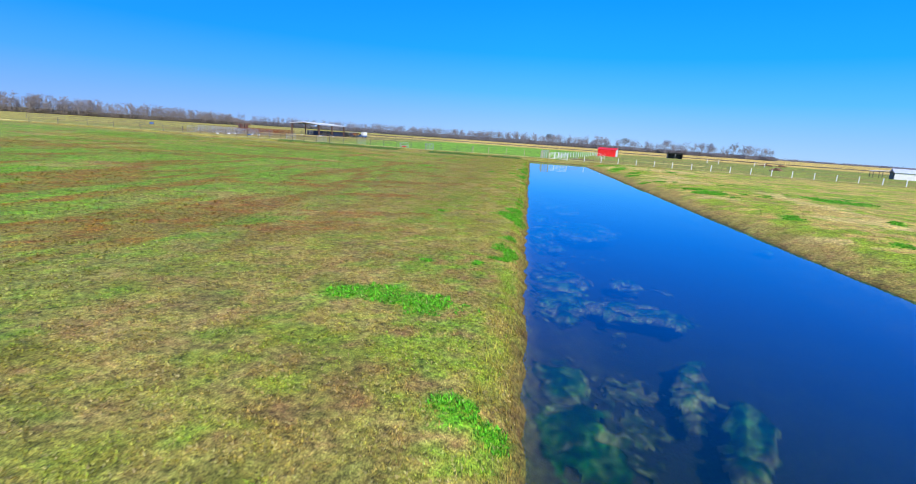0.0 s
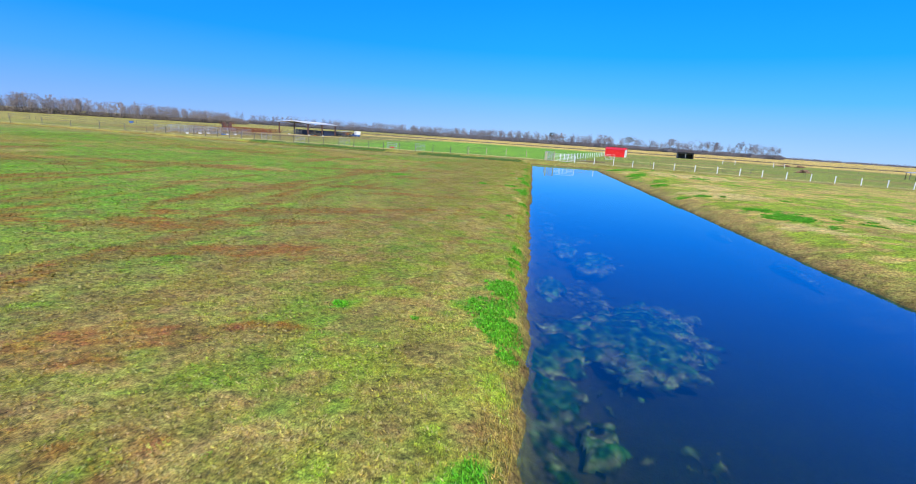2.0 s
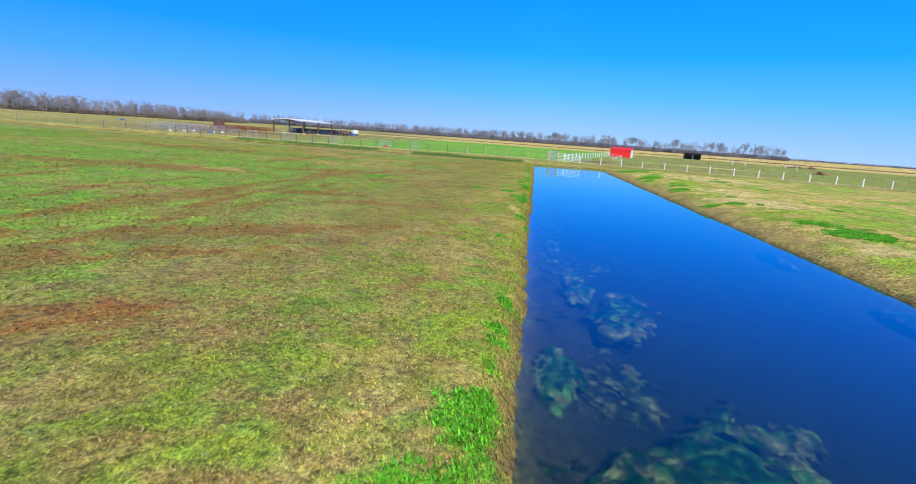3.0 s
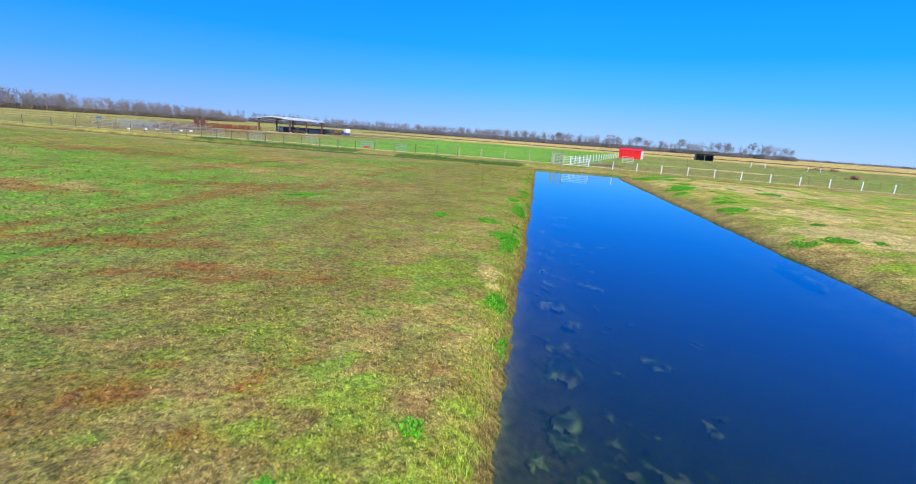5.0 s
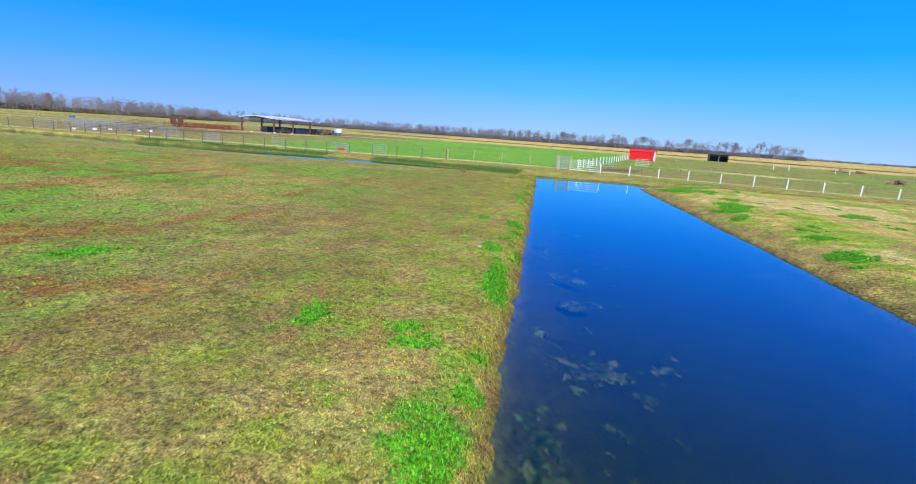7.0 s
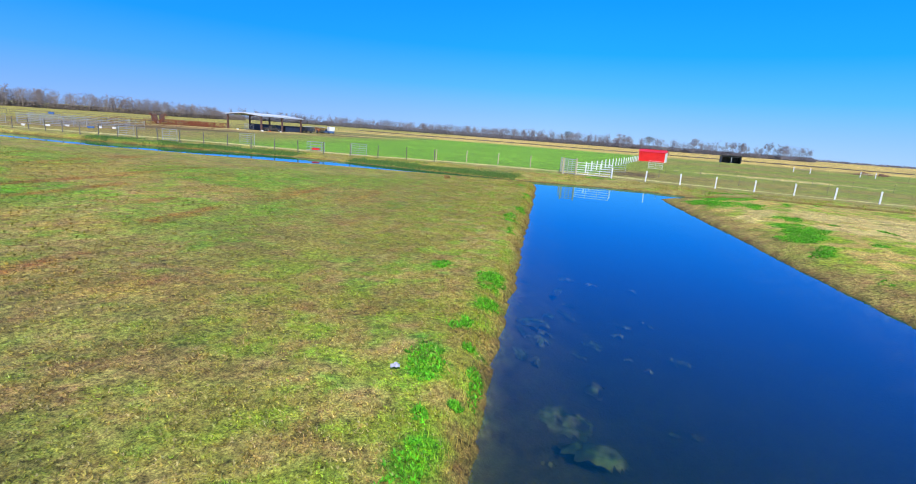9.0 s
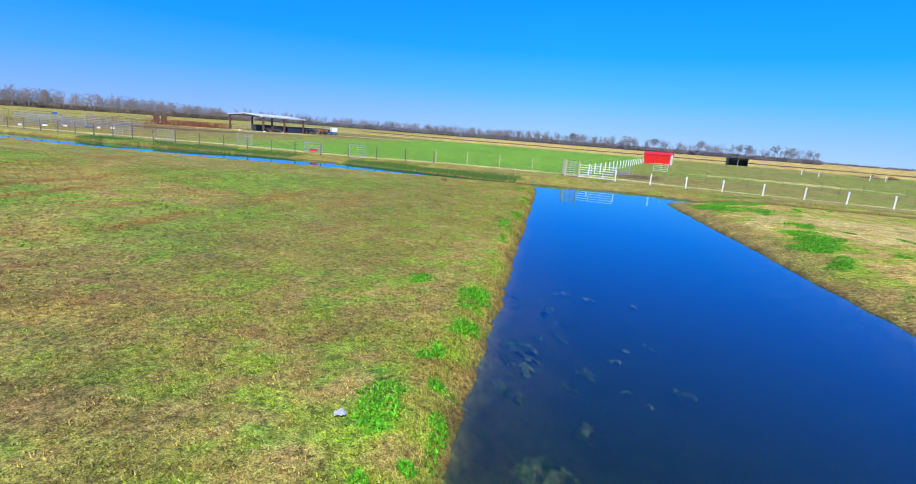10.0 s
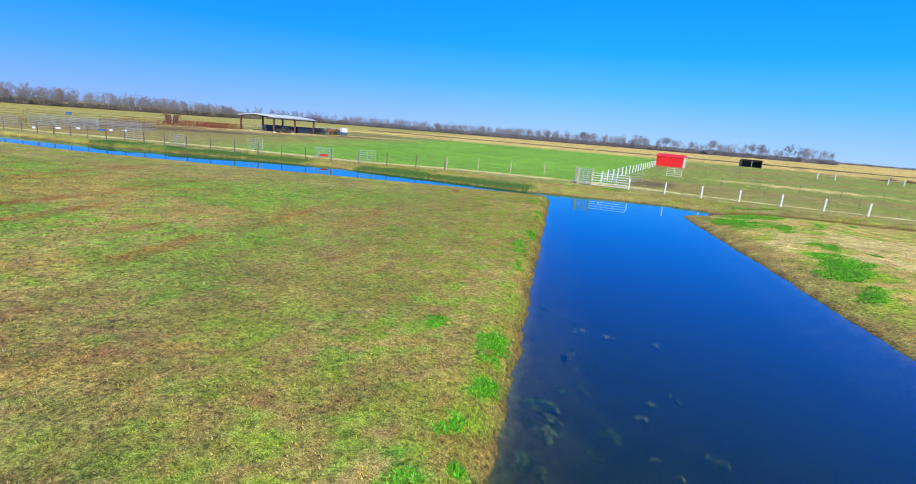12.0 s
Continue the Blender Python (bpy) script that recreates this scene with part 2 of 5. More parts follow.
def pigment(x, y):
    """Base colour of the growth and soil at places x, y (flat arrays)."""
    d = wet(x, y)
    out = -d
    field_left = (x < (shore_left(y) + shore_right(y)) / 2) & (y < -12)
    # streaked by mowing, along the pond
    u, v = x * 0.979 + y * 0.203, -x * 0.203 + y * 0.979
    n1 = fbm(x, y, 5.0, 11)
    n3 = fbm(x, y, 0.42, 13, 3)
    n2 = 0.6 * fbm(u * 2.2, v * 0.6, 1.3, 12) + 0.4 * fbm(x, y, 0.3, 36, 2)
    col = np.tile(np.array([0.315, 0.300, 0.105]), (len(x), 1))
    col = mixed(col, (0.520, 0.400, 0.235), 0.88 * step(0.40, 0.60, 0.3 * n1 + 0.7 * n2))
    col = mixed(col, (0.330, 0.205, 0.125), 0.75 * step(0.51, 0.66, 0.5 * n2 + 0.5 * fbm(x, y, 2.2, 14)))
    col = mixed(col, (0.150, 0.330, 0.028), 0.75 * step(0.51, 0.62, 0.4 * fbm(x, y, 2.0, 15) + 0.6 * n3))
    # poorer, browner sward away from the bank
    poor = step(1.5, 5.0, out + 1.5 * (fbm(x, y, 3.0, 37) - 0.5)) * (1 - 0.7 * step(9, 16, out)) * field_left
    col = mixed(col, (0.260, 0.180, 0.105), 0.25 * poor * (0.35 + 0.65 * step(0.38, 0.56, n2)))
    col = mixed(col, (0.110, 0.190, 0.022), 0.50 * poor * step(0.48, 0.60, 0.5 * n3 + 0.5 * fbm(x, y, 1.1, 38)))
    # lusher strip that follows the pond, greener sward far out in the field
    lush = step(6.5, 1.5, abs(out - 3.2)) * step(0.36, 0.62, fbm(x, y, 2.6, 16))
    col = mixed(col, (0.255, 0.300, 0.040), 0.45 * (0.35 + 0.65 * step(0.38, 0.58, n3)) * lush * field_left)
    lawn = step(6, 12, out) * step(0.28, 0.47, fbm(x * 0.6, y, 6.0, 17)) * field_left
    col = mixed(col, (0.135, 0.325, 0.024), 0.85 * lawn * (0.55 + 0.45 * step(0.35, 0.55, n3)))
    worn_band = step(3.5, 7.5, out) * step(19, 12, out) * step(0.22, 0.50, fbm(u * 2.2, v * 0.45, 3.0, 28)) * field_left
    col = mixed(col, (0.390, 0.285, 0.165), 0.25 * worn_band)
    rusty = step(4, 12, out) * step(0.0, 0.12, fbm(u * 2.6, v * 0.42, 4.2, 18) - np.interp(y, [-85, -70], [0.50, 0.61])) * field_left
    col = mixed(col, (0.290, 0.105, 0.036), 0.80 * np.maximum(rusty, spots(RUST, x, y, 0.8)) * (0.4 + 0.6 * step(0.4, 0.6, n3)))
    col = mixed(col, (0.450, 0.280, 0.125), 0.55 * spots(ORANGE, x, y, 0.9, 44) * (0.35 + 0.65 * step(0.35, 0.6, n3)))
    # the spoil bank on the other side: straw with green tufts
    field_right = (x > (shore_left(y) + shore_right(y)) / 2) & (y < -9.5 + 0.12 * (x - 8))
    straw = step(0.2, 0.45, fbm(u * 1.5, v * 0.6, 4.0, 19))
    col = mixed(col, (0.580, 0.430, 0.225), 0.9 * straw * field_right)
    col = mixed(col, (0.230, 0.380, 0.020), 0.85 * field_right * step(0.475, 0.55, 0.5 * fbm(u * 1.2, v * 0.7, 3.2, 20) + 0.5 * fbm(u, v, 0.9, 35)))
    # pasture, stubble and rough grazing beyond the road
    beyond = step(1.0, 3.0, y - np.interp(x, [-200, -80, -25, 0, 60], [-40, -15.5, -2, 2.0, 3.0]))
    green = np.array([0.185, 0.395, 0.050])
    west = step(-45, -75, x + 0.25 * y)
    east = step(-4, 1, x)
    far = np.tile(green, (len(x), 1)) * (0.8 + 0.4 * fbm(x, y, 14, 21))[:, None]
    far = mixed(far, (0.285, 0.275, 0.110), 0.9 * west)
    far = mixed(far, (0.265, 0.285, 0.085), 0.8 * east)
    far = mixed(far, (0.330, 0.255, 0.125), 0.8 * np.maximum(east, west) * step(0.46, 0.62, fbm(x * 0.5, y, 16, 22)))
    stub = step(-4, 4, y - 172 - 0.05 * x + 10 * (fbm(x, y, 60, 23) - 0.5)) * step(-190, -120, x + 0.2 * y)
    far = mixed(far, (0.640, 0.480, 0.250), stub)
    far = mixed(far, (0.420, 0.370, 0.160), 0.9 * step(-120, -170, x) * (1 - stub))
    far = far * (0.85 + 0.3 * fbm(x, y * 2.0, 3.0, 24))[:, None]
    col = col * (1 - beyond[:, None]) + far * beyond[:, None]
    # verge between canal and road
    verge = (1 - beyond) * step(-12, -9, y - 0.19 * np.minimum(x + 20, 0)) 
    col = mixed(col, (0.340, 0.290, 0.170), 0.75 * verge * step(0.35, 0.6, fbm(x, y, 2.0, 25)))
    bank_out = y - canal_far(x)
    reedy = (step(-66, -60, x) * step(-34, -39, x) + step(-32, -28, x) * step(-6, -12, x)) * step(3.6, 2.2, bank_out + 1.6 * (fbm(x, y, 2.0, 33) - 0.5)) * step(-0.3, 0.3, bank_out)
    col = mixed(col, (0.085, 0.175, 0.030), 0.85 * reedy)
    green_spots = spots(CLOVER, x, y)
    col = mixed(col, (0.090, 0.360, 0.012), 0.85 * green_spots)
    col = mixed(col, (0.300, 0.210, 0.150), 0.85 * spots(DIRT, x, y, 0.6, 57))
    col = mixed(col, (0.150, 0.095, 0.070), 0.85 * spots(MUD, x, y, 0.8, 55))
    col = mixed(col, (0.660, 0.520, 0.370), 0.88 * spots(BARE, x, y, 0.8, 50))
    col = mixed(col, (0.440, 0.350, 0.170), 0.75 * spots(STRAW_A, x, y, 0.7, 60))
    # worn track beside the fence
    mid = np.interp(x, [-200, -90, -70, -52, -34, -19, -6, 2, 13, 23, 60, 200], [-44, -16.2, -11.6, -6.4, -3.6, 1.6, 3.4, 3.4, 1.4, 1.4, 1.6, 4])
    half = np.interp(x, [-90, -30, 0, 8, 60], [1.0, 1.0, 1.2, 0.6, 0.4])
    worn = step(1.25, 0.8, abs(y - mid) / half + 0.7 * (fbm(x, y, 1.6, 26) - 0.5))
    col = mixed(col, (0.620, 0.560, 0.430), 0.92 * worn)
    # bank and bed
    bank = step(1.0, 0.25, out / (0.30 + 1.9 * field_right + 0.6 * (y > -13)) + 1.2 * (fbm(x, y, 0.7, 27) - 0.5))
    col = mixed(col, (0.370, 0.275, 0.145), 0.85 * bank)
    mud = step(0.3, 0.0, out + 0.2 * (n3 - 0.5))
    col = mixed(col, (0.190, 0.135, 0.065), 0.9 * mud)
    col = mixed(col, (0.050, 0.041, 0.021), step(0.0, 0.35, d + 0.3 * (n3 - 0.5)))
    # bed colour darkens with depth, painting the light lost in the water
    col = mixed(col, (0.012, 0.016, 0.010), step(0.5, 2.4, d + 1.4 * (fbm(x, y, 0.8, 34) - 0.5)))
    col = mixed(col, (0.150, 0.100, 0.045), 0.9 * step(0.02, 0.2, ditch(x, y)) * (y < -7.5 + 0.12 * (x - 8)))
    return col * np.array([1.0, 1.0, 0.41]) * ((0.60 + 0.76 * n3) * (0.84 + 0.32 * fbm(x, y, 1.4, 29, 3)))[:, None]


# ---- materials ----
def shader(name):
    m = bpy.data.materials.new(name)
    m.use_nodes = True
    return m, m.node_tree, m.node_tree.nodes["Principled BSDF"]


def put(nt, kind, **values):
    n = nt.nodes.new(kind)
    for key, value in values.items():
        n.inputs[key].default_value = value
    return n


def surface(name, a, b, rough=0.7, metal=0.0, size=2.0, fine=30.0, bump=0.2, spread=0.12):
    """Two colours mixed by coarse and fine noise, with relief and a shade of its own for each object."""
    m, nt, bsdf = shader(name)
    co = nt.nodes.new("ShaderNodeTexCoord")
    coarse = put(nt, "ShaderNodeTexNoise", Scale=size, Detail=6.0, Roughness=0.6)
    grain = put(nt, "ShaderNodeTexNoise", Scale=fine, Detail=4.0, Roughness=0.6)
    add = nt.nodes.new("ShaderNodeMath")
    add.operation = "MULTIPLY_ADD"
    add.inputs[1].default_value = 0.45
    rampn = nt.nodes.new("ShaderNodeValToRGB")
    rampn.color_ramp.elements[0].position, rampn.color_ramp.elements[0].color = 0.52, (*a, 1)
    rampn.color_ramp.elements[1].position, rampn.color_ramp.elements[1].color = 0.88, (*b, 1)
    info = nt.nodes.new("ShaderNodeObjectInfo")
    vary = nt.nodes.new("ShaderNodeMapRange")
    vary.inputs["To Min"].default_value, vary.inputs["To Max"].default_value = 1 - spread, 1 + spread
    hs = nt.nodes.new("ShaderNodeHueSaturation")
    bm_ = put(nt, "ShaderNodeBump", Strength=bump, Distance=0.02)
    L = nt.links.new
    L(co.outputs["Object"], coarse.inputs["Vector"]), L(co.outputs["Object"], grain.inputs["Vector"])
    L(grain.outputs["Fac"], add.inputs[0]), L(coarse.outputs["Fac"], add.inputs[2])
    L(add.outputs[0], rampn.inputs[0]), L(rampn.outputs[0], hs.inputs["Color"])
    L(info.outputs["Random"], vary.inputs["Value"]), L(vary.outputs[0], hs.inputs["Value"])
    L(hs.outputs[0], bsdf.inputs["Base Color"])
    L(grain.outputs["Fac"], bm_.inputs["Height"]), L(bm_.outputs[0], bsdf.inputs["Normal"])
    bsdf.inputs["Roughness"].default_value, bsdf.inputs["Metallic"].default_value = rough, metal
    return m


def grown(name, rough=0.9, fine=True, relief=0.6, sheen=0.25):
    """Colour from the mesh's own pigment, broken up by fine noise."""
    m, nt, bsdf = shader(name)
    at = nt.nodes.new("ShaderNodeAttribute")
    at.attribute_name = "pigment"
    L = nt.links.new
    bsdf.inputs["Roughness"].default_value = rough
    bsdf.inputs["Specular IOR Level"].default_value = sheen
    if not fine:
        L(at.outputs["Color"], bsdf.inputs["Base Color"])
        return m
    geo = nt.nodes.new("ShaderNodeNewGeometry")
    grain = put(nt, "ShaderNodeTexNoise", Scale=38.0, Detail=4.0, Roughness=0.7)
    tuft = put(nt, "ShaderNodeTexNoise", Scale=9.0, Detail=5.0, Roughness=0.7)
    tint = put(nt, "ShaderNodeTexNoise", Scale=2.4, Detail=9.0, Roughness=0.78)

    def spread(source, lo, hi, a, b):
        r = nt.nodes.new("ShaderNodeMapRange")
        for key, value in (("From Min", lo), ("From Max", hi), ("To Min", a), ("To Max", b)):
            r.inputs[key].default_value = value
        L(source.outputs["Fac"], r.inputs["Value"])
        return r

    for n in (grain, tuft, tint):
        L(geo.outputs["Position"], n.inputs["Vector"])
    clump = put(nt, "ShaderNodeTexNoise", Scale=1.3, Detail=5.0, Roughness=0.72)
    L(geo.outputs["Position"], clump.inputs["Vector"])
    v0, v1, v2, hue = spread(clump, 0.36, 0.64, 0.84, 1.18), spread(grain, 0.33, 0.67, 0.25, 1.75), spread(tuft, 0.33, 0.67, 0.28, 1.68), spread(tint, 0.36, 0.64, 0.462, 0.525)
    value = nt.nodes.new("ShaderNodeMath")
    value.operation = "MULTIPLY"
    hs = nt.nodes.new("ShaderNodeHueSaturation")
    bp = put(nt, "ShaderNodeBump", Strength=relief, Distance=0.08)
    both = nt.nodes.new("ShaderNodeMath")
    both.operation = "MULTIPLY"
    L(v1.outputs[0], value.inputs[0]), L(v2.outputs[0], value.inputs[1])
    L(value.outputs[0], both.inputs[0]), L(v0.outputs[0], both.inputs[1])
    L(at.outputs["Color"], hs.inputs["Color"]), L(both.outputs[0], hs.inputs["Value"]), L(hue.outputs[0], hs.inputs["Hue"])
    L(hs.outputs[0], bsdf.inputs["Base Color"])
    L(tuft.outputs["Fac"], bp.inputs["Height"]), L(bp.outputs[0], bsdf.inputs["Normal"])
    return m


def water_material():
    """Tinted clear water that holds some silt, with a mirror on top by Fresnel."""
    m = bpy.data.materials.new("pond water")
    m.use_nodes = True
    nt = m.node_tree
    nt.nodes.remove(nt.nodes["Principled BSDF"])
    L = nt.links.new
    geo = nt.nodes.new("ShaderNodeNewGeometry")
    ripple = put(nt, "ShaderNodeTexNoise", Scale=2.2, Detail=4.0, Roughness=0.55)
    bp = put(nt, "ShaderNodeBump", Strength=0.004, Distance=0.02)
    clear = nt.nodes.new("ShaderNodeBsdfTransparent")
    clear.inputs[0].default_value = (0.72, 0.86, 0.70, 1)
    silt = nt.nodes.new("ShaderNodeBsdfDiffuse")
    silt.inputs[0].default_value = (0.010, 0.170, 0.175, 1)
    body = nt.nodes.new("ShaderNodeMixShader")
    body.inputs[0].default_value = 0.065
    gloss = put(nt, "ShaderNodeBsdfGlossy", Roughness=0.015)
    facing = put(nt, "ShaderNodeLayerWeight", Blend=0.5)
    power = nt.nodes.new("ShaderNodeMath")
    power.operation = "POWER"
    power.inputs[1].default_value = 4.0
    fres = nt.nodes.new("ShaderNodeMath")
    fres.operation = "MULTIPLY_ADD"
    fres.inputs[1].default_value, fres.inputs[2].default_value = 1.3, 0.015
    fres.use_clamp = True
    L(facing.outputs["Facing"], power.inputs[0]), L(power.outputs[0], fres.inputs[0])
    top = nt.nodes.new("ShaderNodeMixShader")
    # blue reflection tint painted into the mirror, which pales towards grazing
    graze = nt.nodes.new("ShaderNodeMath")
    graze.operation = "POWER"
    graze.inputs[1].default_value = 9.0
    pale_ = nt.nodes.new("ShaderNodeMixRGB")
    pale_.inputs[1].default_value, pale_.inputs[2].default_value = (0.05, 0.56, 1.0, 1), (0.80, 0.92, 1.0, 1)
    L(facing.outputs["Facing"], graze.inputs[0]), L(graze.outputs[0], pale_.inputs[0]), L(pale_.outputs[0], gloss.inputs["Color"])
    L(geo.outputs["Position"], ripple.inputs["Vector"]), L(ripple.outputs["Fac"], bp.inputs["Height"])
    L(bp.outputs[0], gloss.inputs["Normal"]), L(bp.outputs[0], facing.inputs["Normal"])
    L(clear.outputs[0], body.inputs[1]), L(silt.outputs[0], body.inputs[2])
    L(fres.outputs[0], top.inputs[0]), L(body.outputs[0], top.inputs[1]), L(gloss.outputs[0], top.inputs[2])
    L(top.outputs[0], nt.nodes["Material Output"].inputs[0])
    return m


M_GROUND = grown("turf and soil")
M_GRASS = grown("grass blades", 0.75, False, sheen=0.3)
M_ALGA = grown("pond weed", 1.0, True, 0.5, 0.0)
M_WATER = water_material()
M_WHITE = surface("white vinyl", (0.74, 0.75, 0.76), (0.86, 0.86, 0.84), 0.45, bump=0.05, spread=0.05)
M_WOODPOST = surface("weathered post wood", (0.10, 0.09, 0.075), (0.21, 0.19, 0.15), 0.9, size=6, bump=0.5, spread=0.25)
M_TANPOST = surface("pale post wood", (0.36, 0.30, 0.17), (0.52, 0.46, 0.29), 0.9, size=6, bump=0.4)
M_LOG = surface("red-brown cut wood", (0.17, 0.085, 0.045), (0.34, 0.20, 0.12), 0.9, size=3, bump=0.5, spread=0.3)
M_WIRE = surface("galvanised wire", (0.15, 0.15, 0.15), (0.24, 0.24, 0.24), 0.7, 0.3, bump=0.0)
M_GALV = surface("galvanised tube", (0.36, 0.38, 0.40), (0.52, 0.54, 0.55), 0.45, 0.5, bump=0.05)
M_RUSTY = surface("rusted tube", (0.13, 0.034, 0.016), (0.26, 0.075, 0.03), 0.85, 0.1, bump=0.3)
M_RED = surface("red painted sheet metal", (0.72, 0.012, 0.012), (0.82, 0.03, 0.025), 0.4, size=0.8, fine=9, bump=0.05)
M_REDDARK = surface("dark red iron", (0.20, 0.03, 0.02), (0.32, 0.07, 0.04), 0.7, 0.1)
M_TIN = surface("dark tin sheet", (0.030, 0.034, 0.045), (0.070, 0.075, 0.085), 0.55, 0.2, size=0.8)
M_ROOF = surface("pale roof sheet", (0.50, 0.55, 0.62), (0.66, 0.70, 0.76), 0.4, 0.1, size=0.7, bump=0.05)
M_STEEL = surface("dark red-brown steel", (0.10, 0.055, 0.045), (0.18, 0.10, 0.08), 0.6, 0.2)
M_STEELBLUE = surface("dark blue steel", (0.02, 0.03, 0.07), (0.04, 0.06, 0.13), 0.5, 0.2)
M_BLUE = surface("blue enamel", (0.03, 0.10, 0.34), (0.06, 0.17, 0.45), 0.45)
M_TYRE = surface("rubber", (0.018, 0.018, 0.018), (0.04, 0.038, 0.035), 0.85)
M_ORANGE = surface("orange paint", (0.60, 0.12, 0.02), (0.72, 0.20, 0.05), 0.5)
M_DARK = surface("dull black iron", (0.02, 0.02, 0.022), (0.06, 0.055, 0.05), 0.7)
M_BARK = surface("grey bark", (0.22, 0.18, 0.15), (0.36, 0.31, 0.27), 0.95, bump=0.5)
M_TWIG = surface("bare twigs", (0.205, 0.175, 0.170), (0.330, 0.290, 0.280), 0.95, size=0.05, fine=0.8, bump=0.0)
# bluish grey puts the distance haze into the twig colour
M_HAZETWIG = surface("haze-grey far twigs", (0.150, 0.150, 0.185), (0.265, 0.260, 0.300), 0.95, size=0.05, fine=0.8, bump=0.0)
M_SCRUB = surface("dark undergrowth", (0.110, 0.090, 0.075), (0.210, 0.175, 0.145), 0.95, size=0.08, fine=0.9, bump=0.0)
M_EVERGREEN = surface("evergreen leaves", (0.022, 0.045, 0.030), (0.055, 0.085, 0.050), 0.8, size=0.3)
M_PAPER = surface("white paper", (0.36, 0.36, 0.38), (0.54, 0.54, 0.55), 0.8)
M_GLASS = surface("dark glass", (0.01, 0.015, 0.02), (0.03, 0.035, 0.04), 0.08)
M_YELLOW = surface("yellow plastic", (0.62, 0.50, 0.10), (0.75, 0.62, 0.20), 0.5)


# ---- mesh helpers ----
def part(name, bm, material, parent=None, label=""):
    me = bpy.data.meshes.new(name)
    bm.to_mesh(me)
    bm.free()
    me.materials.append(material)
    ob = new(name, me)
    ob.parent = parent
    if label:
        tagged(ob, label)
    return ob


def shared(name, me, m, parent):
    ob = new(name, me)
    ob.matrix_basis = m
    ob.parent = parent
    return ob


def thing(name, m, label, category, group="", kind=""):
    ob = new(name)
    ob.matrix_basis = m
    ob.empty_display_size = 0.3
    return tagged(ob, label, category, group, kind)


def height(x, y):
    return float(land(np.array([float(x)]), np.array([float(y)]))[0])


def ground_pose(x, y, turn=0.0, sink=0.0):
    return pose(x, y, height(x, y) - sink, 0, 0, turn)


def slab(bm, x0, x1, y0, y1, z0, z1, bevel=0.0):
    r = bmesh.ops.create_cube(bm, size=1, matrix=Matrix.Translation(((x0 + x1) / 2, (y0 + y1) / 2, (z0 + z1) / 2)) @ Matrix.Diagonal((x1 - x0, y1 - y0, z1 - z0, 1)))
    if bevel:
        edges = list({e for v in r["verts"] for e in v.link_edges})
        bmesh.ops.bevel(bm, geom=edges, offset=bevel, segments=1, affect="EDGES")
    return bm


def tube(bm, a, b, r, sides=6, r2=None):
    a, b = Vector(a), Vector(b)
    d = b - a
    m = Matrix.Translation((a + b) / 2) @ d.to_track_quat("Z", "Y").to_matrix().to_4x4()
    bmesh.ops.create_cone(bm, cap_ends=True, segments=sides, radius1=r, radius2=r if r2 is None else r2, depth=d.length, matrix=m)
    return bm


def box(x0, x1, y0, y1, z0, z1, bevel=0.0):
    return slab(bmesh.new(), x0, x1, y0, y1, z0, z1, bevel)


def pipe(a, b, r, sides=6):
    return tube(bmesh.new(), a, b, r, sides)


def prism(profile, y0, y1):
    """A profile of (x, z) pushed from y0 to y1."""
    bm = bmesh.new()
    a = [bm.verts.new((x, y0, z)) for x, z in profile]
    b = [bm.verts.new((x, y1, z)) for x, z in profile]
    bm.faces.new(a)
    bm.faces.new(b[::-1])
    for i in range(len(a)):
        j = (i + 1) % len(a)
        bm.faces.new((a[j], a[i], b[i], b[j]))
    bmesh.ops.recalc_face_normals(bm, faces=bm.faces)
    return bm


def ribbed(length, height_, pitch=0.25, depth=0.03, thick=0.01):
    """A sheet of ribbed metal in the xz plane, from the origin."""
    bm = bmesh.new()
    xs = []
    x = 0.0
    while x < length - 1e-6:
        xs += [(x, 0), (min(x + pitch * 0.6, length), 0), (min(x + pitch * 0.68, length), -depth), (min(x + pitch * 0.92, length), -depth)]
        x += pitch
    xs.append((length, 0))
    lo = [bm.verts.new((x, y, 0)) for x, y in xs]
    hi = [bm.verts.new((x, y, height_)) for x, y in xs]
    for i in range(len(xs) - 1):
        if xs[i + 1][0] - xs[i][0] > 1e-6 or xs[i + 1][1] != xs[i][1]:
            bm.faces.new((lo[i], lo[i + 1], hi[i + 1], hi[i]))
    bm.normal_update()
    bmesh.ops.solidify(bm, geom=bm.faces[:], thickness=thick)
    return bm


def arrays(name, verts, faces, material, colours=None):
    me = bpy.data.meshes.new(name)
    verts, faces = np.asarray(verts, np.float32), np.asarray(faces, np.int32)
    k = faces.shape[1]
    me.vertices.add(len(verts))
    me.vertices.foreach_set("co", verts.ravel())
    me.loops.add(faces.size)
    me.loops.foreach_set("vertex_index", faces.ravel())
    me.polygons.add(len(faces))
    me.polygons.foreach_set("loop_start", np.arange(0, faces.size, k, dtype=np.int32))
    me.update(calc_edges=True)
    if colours is not None:
        at = me.color_attributes.new("pigment", "FLOAT_COLOR", "POINT")
        at.data.foreach_set("color", np.hstack([colours, np.ones((len(colours), 1))]).astype(np.float32).ravel())
    me.materials.append(material)
    return me


def moved(bm, m):
    bmesh.ops.transform(bm, matrix=m, verts=bm.verts)
    return bm


